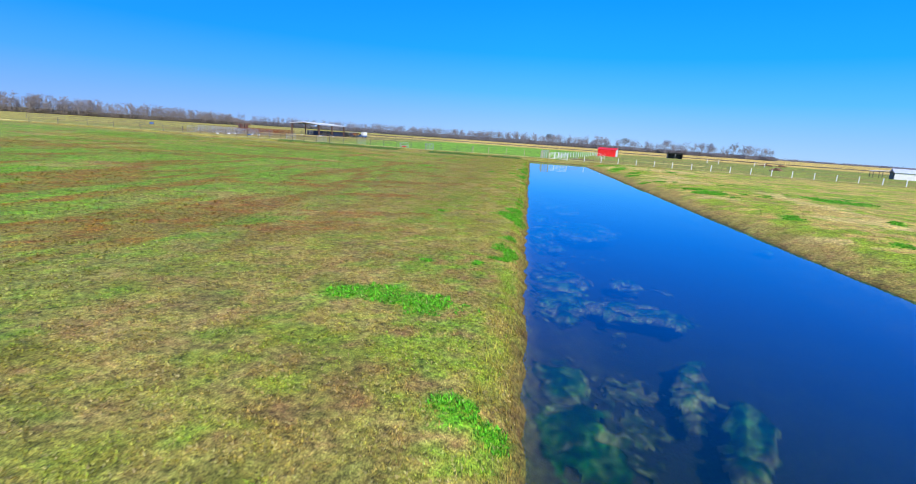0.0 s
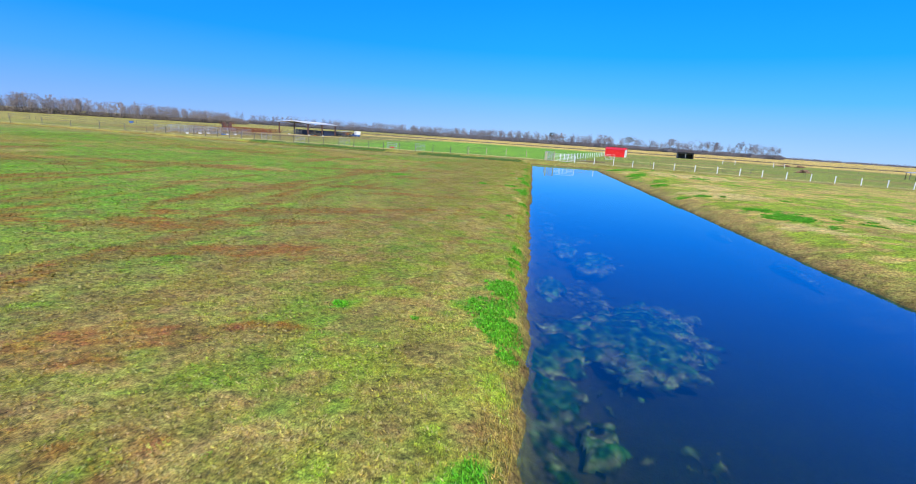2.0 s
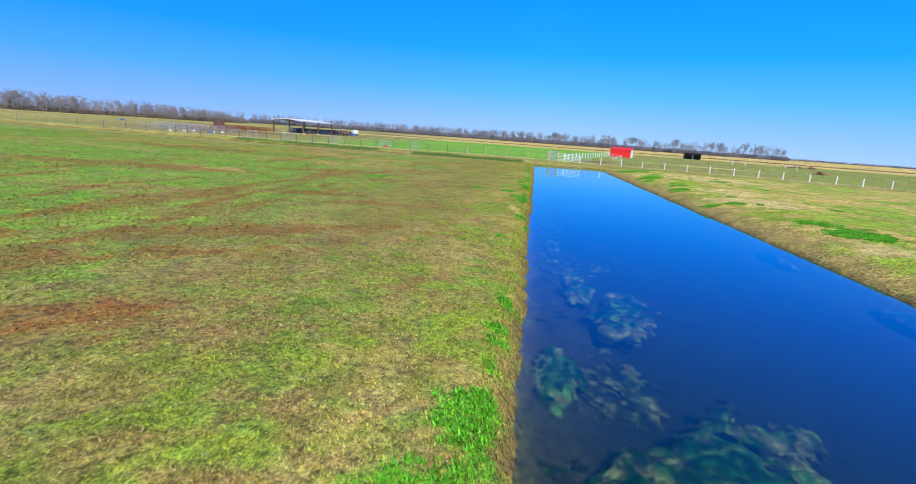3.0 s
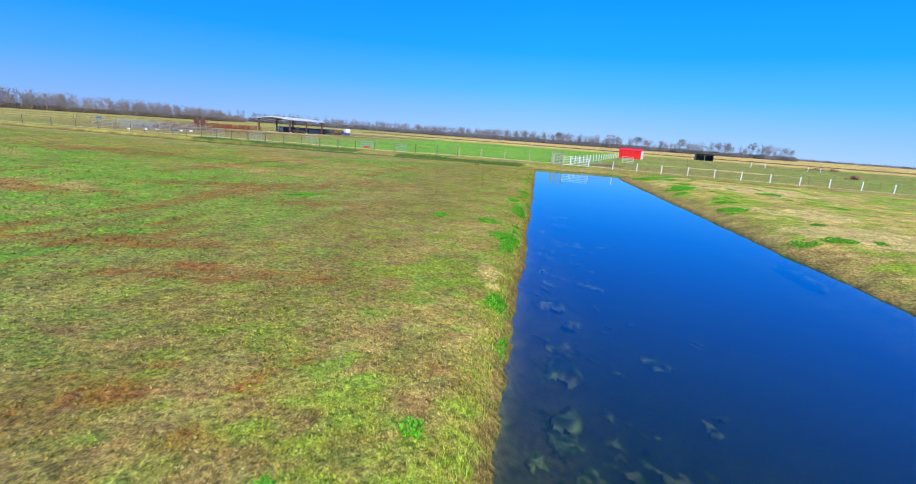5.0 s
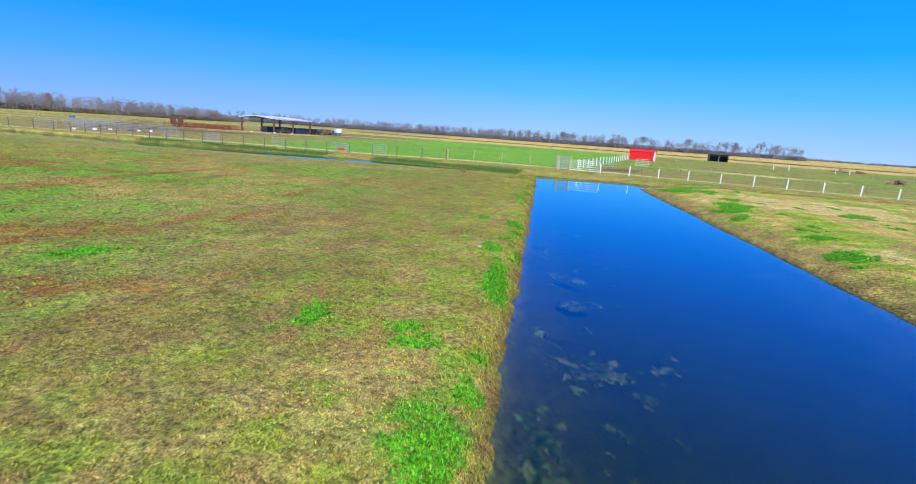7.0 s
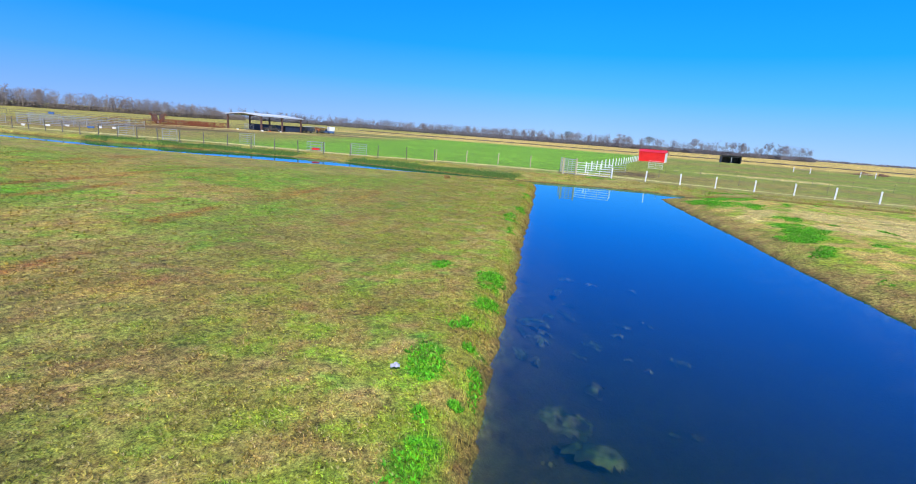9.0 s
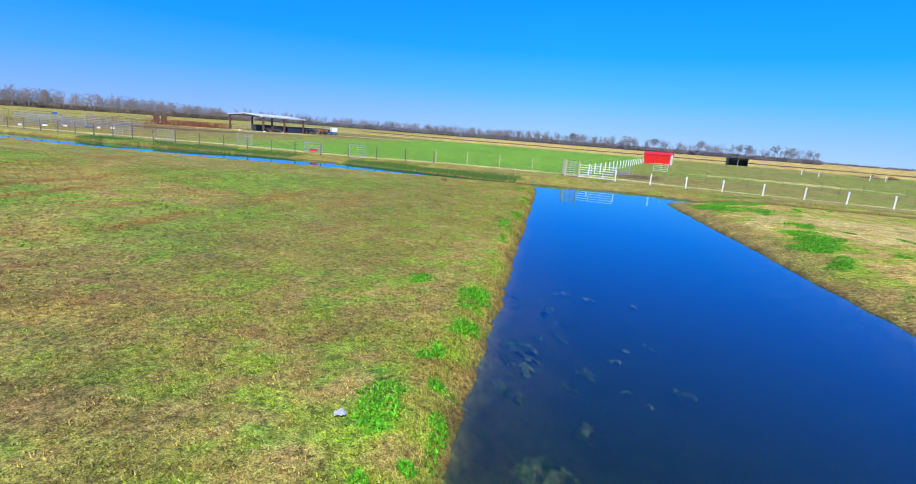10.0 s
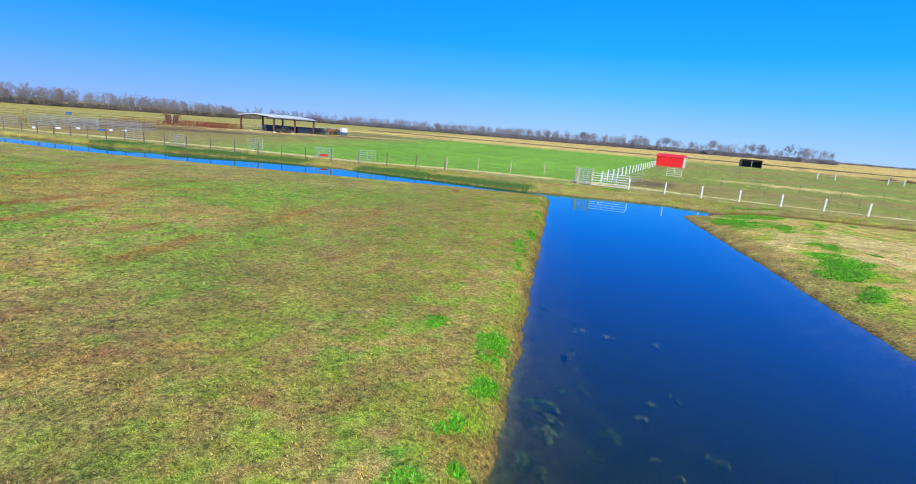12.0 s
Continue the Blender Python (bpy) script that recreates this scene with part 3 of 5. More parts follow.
# ---- ground and water ----
def axis(lo, hi, fine, far):
    core = list(np.arange(lo, hi + fine / 2, fine))
    out, gap, v = [], fine, hi
    while v < far:
        gap = min(gap * 1.13, 160)
        v += gap
        out.append(v)
    inn, gap, v = [], fine, lo
    while v > -far:
        gap = min(gap * 1.13, 160)
        v -= gap
        inn.append(v)
    return np.array(inn[::-1] + core + out)


def refine(grid, lo, hi, gap):
    """Even steps of gap between lo and hi."""
    return np.concatenate([grid[grid < lo - gap], np.arange(lo, hi, gap), grid[grid > hi]])


gx = refine(refine(axis(-24.0, 30.0, 0.27, 4200), -95.0, -24.1, 0.75), -145.0, -96.0, 2.2)
gy = refine(refine(axis(-118.0, 4.0, 0.27, 4200), 4.3, 20.0, 0.7), 21.0, 110.0, 2.2)
X, Y = np.meshgrid(gx, gy)
fx, fy = X.ravel(), Y.ravel()
nx, ny = len(gx), len(gy)
idx = np.arange(nx * ny).reshape(ny, nx)
quads = np.stack([idx[:-1, :-1].ravel(), idx[:-1, 1:].ravel(), idx[1:, 1:].ravel(), idx[1:, :-1].ravel()], 1)
# shade between the mown strip's tufts, painted into the ground as dark soil
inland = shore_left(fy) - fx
shaded_soil = mixed(pigment(fx, fy), (0.120, 0.092, 0.055), 0.15 * step(0.4, 1.2, inland) * step(16, 9, inland) * (fy < -15) * (0.5 + 0.5 * step(0.35, 0.6, fbm(fx, fy, 0.5, 39, 3))))
ground = new("ground", arrays("ground", np.stack([fx, fy, land(fx, fy)], 1), quads, M_GROUND, shaded_soil))
ground.data.shade_smooth()
tagged(ground, "flat rough pasture of green, straw and rust-coloured winter grass", "ground", kind="structure")
bm = bmesh.new()
bm.faces.new([bm.verts.new((x, y, 0.0)) for x, y in ((-260, -62), (-8, -19), (25, -180), (45, -180), (9, -16), (9, -5), (-260, -5))])
bmesh.ops.recalc_face_normals(bm, faces=bm.faces)
water = part("water", bm, M_WATER)
if water.data.polygons[0].normal.z < 0:
    water.data.flip_normals()
tagged(water, "still blue pond water with weed under the surface", "water", kind="structure")


# ---- weed mats under the water ----
# x, y, half length, half width, turn, depth of the top
MATS_A = [(14.5, -106.2, 1.14, 0.90, 96, 0.08), (16.9, -104.9, 1.66, 0.43, 80, 0.10), (14.0, -104.5, 1.04, 0.49, 98, 0.10), (15.2, -104.3, 1.41, 0.54, 90, 0.40), (16.2, -103.5, 1.33, 0.46, 85, 0.16), (15.1, -99.9, 0.90, 1.48, 91, 0.10),
    (13.1, -98.8, 3.20, 1.00, 98, 0.14), (12.8, -97.9, 0.83, 0.76, 95, 0.08), (15.0, -97.3, 0.62, 0.59, 80, 0.12), (12.1, -93.2, 0.71, 0.37, 97, 0.05), (11.1, -91.4, 2.75, 0.61, 100, 0.16), (11.0, -89.6, 1.46, 0.60, 98, 0.08),
    (12.4, -88.8, 2.06, 1.81, 97, 0.04), (12.9, -88.8, 2.07, 1.19, 85, 0.10), (12.7, -88.4, 2.63, 1.48, 93, 0.06)]
MATS_B = [(10.0, -85.5, 1.28, 0.51, 100, 0.12), (9.9, -85.3, 1.54, 0.39, 99, 0.08), (14.0, -84.8, 0.73, 0.51, 73, 0.50), (11.1, -84.7, 1.23, 0.76, 91, 0.40), (10.9, -81.3, 1.03, 0.73, 92, 0.14), (10.9, -81.1, 1.81, 0.87, 94, 0.10),
    (9.7, -79.8, 1.30, 0.50, 100, 0.10), (9.2, -78.0, 1.00, 0.40, 100, 0.14), (8.3, -76.2, 0.35, 0.25, 99, 0.16), (9.3, -75.7, 1.29, 0.79, 91, 0.22), (8.0, -74.4, 0.31, 0.27, 99, 0.12), (7.7, -72.5, 0.62, 0.44, 99, 0.18),
    (7.3, -71.4, 0.30, 0.36, 99, 0.20), (7.5, -70.1, 0.26, 0.31, 97, 0.06), (6.7, -68.9, 0.29, 0.50, 100, 0.12)]
MATS_C = [(5.8, -65.6, 0.12, 0.22, 103, 0.12), (6.1, -65.0, 0.31, 0.27, 100, 0.30), (7.1, -64.7, 0.65, 0.37, 93, 0.40), (5.3, -62.5, 1.35, 0.34, 102, 0.20), (5.1, -59.6, 0.27, 0.25, 99, 0.25), (6.8, -59.2, 0.42, 0.34, 87, 0.40),
    (5.7, -58.5, 0.85, 0.92, 94, 0.35), (4.3, -57.8, 0.28, 0.32, 102, 0.14), (7.2, -57.1, 0.82, 0.39, 85, 0.40), (4.8, -55.5, 0.35, 0.65, 97, 0.08), (4.4, -53.0, 0.31, 0.63, 97, 0.04), (3.7, -51.8, 0.55, 0.42, 101, 0.25),
    (2.8, -50.2, 0.25, 0.13, 104, 0.10), (2.7, -49.2, 0.14, 0.18, 103, 0.06), (3.5, -48.8, 0.18, 0.16, 98, 0.30)]
MATS_D = [(2.3, -48.1, 0.24, 0.46, 104, 0.12), (3.8, -47.8, 0.23, 0.23, 96, 0.30), (2.3, -45.2, 0.23, 0.18, 101, 0.05)]
MATS = MATS_A + MATS_B + MATS_C + MATS_D
MATS += [(18.4, -78.3, 2.2, 0.25, 102, 0.05), (16.7, -70.4, 1.8, 0.25, 102, 0.05), (14.6, -60.0, 2.4, 0.2, 102, 0.05), (20.6, -88.0, 0.9, 0.3, 102, 0.05)]


def weed_mat(cx, cy, a, b, turn, deep, seed, dull=0.2, thin=0.33):
    size = 0.055
    r = max(a, b) * 1.75
    ax = np.arange(-r, r + size, size)
    U, V = np.meshgrid(ax, ax)
    u, v = U.ravel() + cx, V.ravel() + cy
    c, s = math.cos(radians(turn)), math.sin(radians(turn))
    pu, pv = U.ravel() * c + V.ravel() * s, -U.ravel() * s + V.ravel() * c
    rad = np.sqrt((pu / a) ** 2 + (pv / b) ** 2) + 0.9 * (fbm(u, v, 0.9, 70 + seed) - 0.5) + 0.7 * (fbm(u, v, 0.3, 71 + seed, 3) - 0.5)
    if dull > 0.9:
        rad = rad + 1.3 * (fbm(u, v, 0.17, 78 + seed, 3) - 0.45)
    holes = fbm(u, v, 0.55 if dull < 0.9 else 0.25, 77 + seed, 3)
    body = step(1.0, 0.5, rad) * (0.3 + 0.7 * step(0.36, 0.48, holes))
    folds = fbm(pu * 0.6 + 3 * fbm(u, v, 0.8, 90, 2), pv * 1.8, 0.35, 72 + seed, 3)
    z = np.maximum(-deep - 0.07 * folds - 0.16 * (1 - body) ** 1.5, land(u, v) + 0.015)
    if dull > 0.9:
        z = np.minimum(land(u, v) + 0.03 + 0.10 * folds * body, -0.04)
    n = len(ax)
    keep = (rad < 1.0) & (wet(u, v) > 0.1) & (holes > thin)
    ids = np.arange(n * n).reshape(n, n)
    f = np.stack([ids[:-1, :-1].ravel(), ids[:-1, 1:].ravel(), ids[1:, 1:].ravel(), ids[1:, :-1].ravel()], 1)
    f = f[keep[f].all(1)]
    if not len(f):
        return None
    rim = step(0.95, 0.35, body) * step(0.08, 0.3, body)
    leaf, bright, edge = ((0.018, 0.130, 0.010), (0.060, 0.220, 0.006), (0.380, 0.320, 0.140)) if dull < 0.5 else ((0.075, 0.115, 0.022), (0.170, 0.230, 0.036), (0.200, 0.170, 0.070))
    col = np.tile(np.array(leaf), (len(u), 1))
    col = mixed(col, bright, 0.9 * step(0.48, 0.66, 0.6 * folds + 0.4 * fbm(u, v, 0.6, 73 + seed)))
    col = mixed(col, edge, 0.85 * np.maximum(rim * step(0.36, 0.52, fbm(u, v, 0.5, 74 + seed)), dull * step(0.52, 0.68, folds)))
    col = mixed(col, (0.050, 0.050, 0.022), step(0.16, 0.02, body))
    col = 0.62 * col * (0.15 + 1.3 * fbm(u, v, 0.16, 75 + seed, 3) * (0.45 + 0.9 * step(0.3, 0.6, folds)))[:, None]
    used = np.unique(f)
    remap = np.full(len(u), -1)
    remap[used] = np.arange(len(used))
    me = arrays("weed_mat", np.stack([u, v, z], 1)[used], remap[f], M_ALGA, col[used])
    me.shade_smooth()
    return tagged(new("weed_mat", me), "ragged green and tan mat of pond weed under water", "pond weed", "weed mats in the pond", "stuff")


for k, row in enumerate(MATS):
    # the deeper mats are thin and silted
    if row[5] > 0.18:
        weed_mat(row[0], row[1], row[2] * 1.25, row[3] * 1.25, row[4], row[5], seed=k * 5, dull=1.0, thin=0.36)
    else:
        weed_mat(*row, seed=k * 5, dull=0.2 if row[1] < -76 else 0.6, thin=0.28)
drift = random.Random(11)
for k in range(170):
    y = drift.uniform(-110, -42)
    x = shore_left(y) + 0.5 + abs(drift.gauss(0, 1.9))
    weed_mat(x, y, drift.uniform(0.18, 0.6), drift.uniform(0.12, 0.34), drift.uniform(70, 140), drift.uniform(0.12, 0.45), 400 + k * 5, 1.0, 0.47)

# ---- grass ----
rng = np.random.default_rng(7)


def blades(name, x, y, tall, wide, label, lean=0.6, colours=None, lift=1.0, kind_label="grass"):
    """One blade, a bent pair of triangles, at each place."""
    n = len(x)
    z = land(x, y)
    turn = rng.uniform(0, 2 * math.pi, n)
    h = tall * rng.uniform(0.45, 1.3, n)
    w = wide * rng.uniform(0.6, 1.4, n)
    off = lean * h * rng.uniform(0.2, 1.2, n)
    cx, sx = np.cos(turn), np.sin(turn)
    face = turn + rng.uniform(0.8, 2.3, n)
    bx, by = np.cos(face) * w / 2, np.sin(face) * w / 2
    v = np.empty((n, 5, 3), np.float32)
    v[:, 0] = np.stack([x - bx, y - by, z - 0.015], 1)
    v[:, 1] = np.stack([x + bx, y + by, z - 0.015], 1)
    mx, my, mz = x + cx * off * 0.35, y + sx * off * 0.35, z + h * 0.62
    v[:, 2] = np.stack([mx + bx * 0.8, my + by * 0.8, mz], 1)
    v[:, 3] = np.stack([mx - bx * 0.8, my - by * 0.8, mz], 1)
    v[:, 4] = np.stack([x + cx * off, y + sx * off, z + h], 1)
    i = np.arange(n)[:, None] * 5
    f = np.concatenate([i + np.array([[0, 1, 2]]), i + np.array([[0, 2, 3]]), i + np.array([[3, 2, 4]])])
    col = (pigment(x, y) if colours is None else colours) * lift * rng.uniform(0.65, 1.5, (n, 1)) * rng.uniform(0.9, 1.1, (n, 3))
    me = arrays(name, v.reshape(-1, 3), f, M_GRASS, np.repeat(np.clip(col, 0, 0.8), 5, 0))
    return tagged(new(name, me), label, kind_label, kind="stuff")


def rosettes(name, x, y, reach, tall, leaves, wide, label, lift=1.0, dry=0.25, colours=None, category="grass"):
    """Low tufts: leaves that spread outwards from each place, one colour to a tuft."""
    n = len(x)
    tint = (pigment(x, y) if colours is None else colours) * lift * rng.uniform(0.62, 1.38, (n, 1)) * rng.uniform(0.90, 1.10, (n, 3))
    old = rng.uniform(0, 1, n) < dry
    tint[old] = 0.60 * tint[old] + 0.40 * np.array([0.48, 0.37, 0.19]) * rng.uniform(0.55, 1.25, (int(old.sum()), 1))
    size = rng.uniform(0.55, 1.35, n)
    x, y, tint, size = np.repeat(x, leaves), np.repeat(y, leaves), np.repeat(tint, leaves, 0), np.repeat(size, leaves)
    m = len(x)
    turn = rng.uniform(0, 2 * math.pi, m)
    c, d = np.cos(turn), np.sin(turn)
    start = reach * 0.25 * rng.uniform(0, 1, m) * size
    out = start + reach * rng.uniform(0.35, 1.1, m) * size
    z0, h = land(x, y), tall * rng.uniform(0.25, 1.25, m) * size
    half = wide * rng.uniform(0.35, 0.75, m)
    v = np.empty((m, 3, 3), np.float32)
    v[:, 0] = np.stack([x + c * start - d * half, y + d * start + c * half, z0 - 0.004], 1)
    v[:, 1] = np.stack([x + c * start + d * half, y + d * start - c * half, z0 + h * 0.25], 1)
    v[:, 2] = np.stack([x + c * out, y + d * out, z0 + h], 1)
    col = tint * rng.uniform(0.60, 1.45, (m, 1))
    me = arrays(name, v.reshape(-1, 3), np.arange(3 * m).reshape(-1, 3), M_GRASS, np.repeat(np.clip(col, 0, 0.8), 3, 0))
    return tagged(new(name, me), label, category, kind="stuff")


# short turf beside the pond, thickest near the bank
n = 300000
gy_ = rng.uniform(-112, -13.5, n)
gx_ = shore_left(gy_) - np.abs(rng.normal(0, 1, n)) * 6.5
ok = (wet(gx_, gy_) < -0.1) & (fbm(gx_, gy_, 0.4, 85, 3) > 0.40)
rosettes("short_grass", gx_[ok], gy_[ok], 0.045, 0.032, 3, 0.014, "short winter grass, green, straw and brown", 1.02, 0.30)
# coarser tufts over the open field
n = 110000
gx_, gy_ = rng.uniform(-75, 8, n), rng.uniform(-112, -15, n)
ok = (wet(gx_, gy_) < -9) & (fbm(gx_, gy_, 0.9, 87, 3) > 0.36) & (gx_ > -20 - (gy_ + 112) * 0.9)
rosettes("tussock_grass", gx_[ok], gy_[ok], 0.085, 0.06, 5, 0.024, "tussocks of green, straw and rusty grass in the field", 1.02, 0.25)
# loose straw stalks lying over it
n = 9000
gy_ = rng.uniform(-113, -13.5, n)
gx_ = shore_left(gy_) - np.abs(rng.normal(0, 1, n)) * 7
ok = (wet(gx_, gy_) < -0.05) & (fbm(gx_, gy_, 1.1, 81, 3) > 0.47)
n = int(ok.sum())
blades("dry_grass", gx_[ok], gy_[ok], 0.05, 0.008, "dry straw-coloured grass stalks", 1.6, np.tile(np.array([[0.46, 0.36, 0.15]]), (n, 1)))
# clover and rye in bright tufts
cx_, cy_ = [], []
for px, py, a, b, turn in CLOVER:
    n = int(min(2200, 520 * a * b * (1.5 if py < -40 else 0.7)) + 40)
    r, t = np.sqrt(rng.uniform(0, 1.3, n)), rng.uniform(0, 2 * math.pi, n)
    u, v = a * r * np.cos(t), b * r * np.sin(t)
    c, s = math.cos(radians(turn)), math.sin(radians(turn))
    cx_.append(px + u * c - v * s), cy_.append(py + u * s + v * c)
cx_, cy_ = np.concatenate(cx_), np.concatenate(cy_)
ok = (spots(CLOVER, cx_, cy_) > 0.35) & (wet(cx_, cy_) < -0.05)
n = int(ok.sum())
rosettes("clover_tufts", cx_[ok], cy_[ok], 0.055, 0.06, 6, 0.022, "bright green tufts of clover and rye", 1.0, 0.05, np.tile(np.array([[0.105, 0.40, 0.014]]), (n, 1)), "clover")
# grass on the far spoil bank
n = 24000
gy_ = rng.uniform(-100, -9, n)
gx_ = shore_right(gy_) + np.abs(rng.normal(0, 1, n)) * 7
ok = (wet(gx_, gy_) < -0.1)
rosettes("bank_grass", gx_[ok], gy_[ok], 0.08, 0.025, 5, 0.025, "dry tan grass with green tufts on the bank", 1.25, 0.2)
# rank growth along the water's edge
n = 14000
gy_ = rng.uniform(-112, -14, n)
gx_ = shore_left(gy_) - rng.uniform(-0.1, 0.6, n)
ok = (wet(gx_, gy_) < 0.02) & (wet(gx_, gy_) > -0.75)
blades("shore_grass", gx_[ok], gy_[ok], 0.085, 0.013, "longer brown and green grass on the bank's edge", 0.8, lift=1.0)
# reeds on the canal's far bank
n = 22000
rx = np.concatenate([rng.uniform(-64, -37, n // 2), rng.uniform(-30, -9, n // 2)])
ry = canal_far(rx) + np.abs(rng.normal(0, 1, n)) * 1.9
ok = fbm(rx, ry, 3.0, 83, 3) > 0.34
rx, ry = rx[ok], ry[ok]
blades("reeds", rx, ry, 0.17, 0.03, "dark green reeds along the canal bank", 0.3, np.tile(np.array([[0.075, 0.165, 0.035]]), (len(rx), 1)), kind_label="reeds")
n = 40000
rx = rng.uniform(-90, 30, n)
ry = np.maximum(canal_far(rx), -9.5 + 0 * rx) + rng.uniform(0.1, 6, n)
ok = (wet(rx, ry) < -0.1) & (fbm(rx, ry, 2.0, 84, 3) > 0.42) & (ry < np.interp(rx, [-90, -70, -34, -19, 0, 30], [-17, -13, -5.2, -0.2, 1.5, 0.6]))
blades("verge_grass", rx[ok], ry[ok], 0.11, 0.03, "rough tan and green grass on the canal verge", 1.0, lift=1.05)


# ---- fences ----
def square_post(w=0.11, h=1.2, cap=0.02):
    bm = slab(bmesh.new(), -w / 2, w / 2, -w / 2, w / 2, -0.3, h, 0.008)
    apex = slab(bm, -w / 2 - 0.012, w / 2 + 0.012, -w / 2 - 0.012, w / 2 + 0.012, h - 0.005, h + cap, 0.008)
    return apex


def mesh_of(bm, name, material):
    me = bpy.data.meshes.new(name)
    bm.to_mesh(me)
    bm.free()
    me.materials.append(material)
    return me


def round_post(r=0.055, h=1.35):
    bm = bmesh.new()
    tube(bm, (0, 0, -0.3), (0, 0, h), r * 1.05, 8, r * 0.9)
    tube(bm, (0, 0, h), (0, 0, h + 0.03), r * 0.9, 8, r * 0.5)
    return bm


def wires(points, heights, r, parent, material=M_WIRE):
    """Strands from post to post, with a little sag."""
    for hz in heights:
        bm = bmesh.new()
        for (x0, y0, z0), (x1, y1, z1) in zip(points, points[1:]):
            mid = ((x0 + x1) / 2, (y0 + y1) / 2, (z0 + z1) / 2 + hz - 0.02)
            tube(bm, (x0, y0, z0 + hz), mid, r, 3)
            tube(bm, mid, (x1, y1, z1 + hz), r, 3)
        part("wire", bm, material, parent)


def fence_line(name, places, post_mesh, heights, label, wire_r=0.002, turn=0.0, lean=1.5):
    fence = thing(name, pose(0, 0, 0), label, "fence")
    tops = []
    for x, y in places:
        z = height(x, y)
        shared("post", post_mesh, pose(x, y, z, rng.uniform(-lean, lean), rng.uniform(-lean, lean), turn + rng.uniform(-4, 4)), fence)
        tops.append((x, y, z))
    wires(tops, heights, wire_r, fence)
    return fence


white_post = mesh_of(square_post(0.13, 1.2), "post", M_WHITE)
fence_line("wire_fence", [(3.6 * i + (0.05 if i % 3 else -0.04), 0.02 * (i % 4)) for i in range(0, 19)], white_post, (0.25, 0.5, 0.75, 1.0, 1.15), "white square-post wire fence beside the worn track", 0.002)
row = [(-3.75 + 3.5 * (y - 5.5) / 80, y) for y in (5.5 + 4.4 * i for i in range(19))]
fence_line("wire_fence", row, mesh_of(square_post(0.15, 1.35), "post", M_WHITE), (0.3, 0.6, 0.9, 1.2), "white post fence running back to the red shed")
dark = mesh_of(round_post(0.065, 1.55), "post", M_WOODPOST)
px = [-150, -140, -131, -123, -115, -108, -101, -95, -90, -85.5, -82, -79, -76.2, -73.4, -70.6, -67.8, -65, -62.2, -59.4, -56.4, -53.4, -50.3, -47.2, -44.2, -41.2, -38.2, -35.2, -32.0, -28.7, -25.2, -21.8]
line = [(x, float(np.interp(x, [-150, -80, -68, -55, -38, -29, -21.8], [-33, -17.6, -15.6, -12.7, -7.6, -4.0, -1.6]))) for x in px]
fence_line("wire_fence", line, dark, (0.2, 0.4, 0.6, 0.8, 1.0, 1.2), "weathered round-post wire fence along the canal", lean=2.5)
pale = mesh_of(round_post(0.075, 1.5), "post", M_TANPOST)
fence_line("wire_fence", [(-21.8, -1.0), (-19.3, 3.4), (-15.4, 5.2), (-11.0, 5.6), (-6.8, 5.0)], pale, (0.3, 0.6, 0.9, 1.2), "pale round-post wire fence by the track")
stake = bmesh.new()
slab(stake, -0.02, 0.02, -0.02, 0.02, -0.3, 1.2)
stake_mesh = mesh_of(stake, "post", M_WOODPOST)
cap_bm = bmesh.new()
slab(cap_bm, -0.05, 0.05, -0.05, 0.05, 1.16, 1.28, 0.015)
cap_mesh = mesh_of(cap_bm, "insulator", M_YELLOW)
for ya, slope, xs in ((24.0, 0.10, range(6, 62, 5)), (7.5, 0.02, range(5, 50, 9)), (88.0, 0.0, range(12, 100, 8))):
    f = thing("electric_fence", pose(0, 0, 0), "thin stake electric fence with yellow insulators", "fence")
    tops = []
    for x in xs:
        y = ya + slope * x
        z = height(x, y)
        p = shared("post", stake_mesh, pose(x, y, z, 0, 0, rng.uniform(-20, 20)), f)
        shared("insulator", cap_mesh, pose(0, 0, 0), p)
        tops.append((x, y, z))
    wires(tops, (0.5, 1.1), 0.003, f)


# ---- gates and panels ----
def panel_parts(parent, length, tall, bars, material, r=0.028, uprights=1, foot=0.12):
    for x in (0.0, length):
        part("upright", pipe((x, 0, 0.0), (x, 0, tall), r, 6), material, parent)
    for k in range(uprights):
        x = length * (k + 1) / (uprights + 1)
        part("brace", pipe((x, 0, foot), (x, 0, tall - 0.02), r * 0.8, 6), material, parent)
    for k in range(bars):
        z = foot + (tall - foot) * k / (bars - 1)
        part("bar", pipe((0, 0, z), (length, 0, z), r * 0.85, 6), material, parent)


def panel(name, x0, y0, x1, y1, tall, bars, material, label, group="", r=0.028, uprights=1):
    turn = math.degrees(math.atan2(y1 - y0, x1 - x0))
    t = thing(name, ground_pose(x0, y0, turn), label, "gate" if "gate" in name else "fence panel", group)
    panel_parts(t, math.hypot(x1 - x0, y1 - y0), tall, bars, material, r, uprights)
    return t


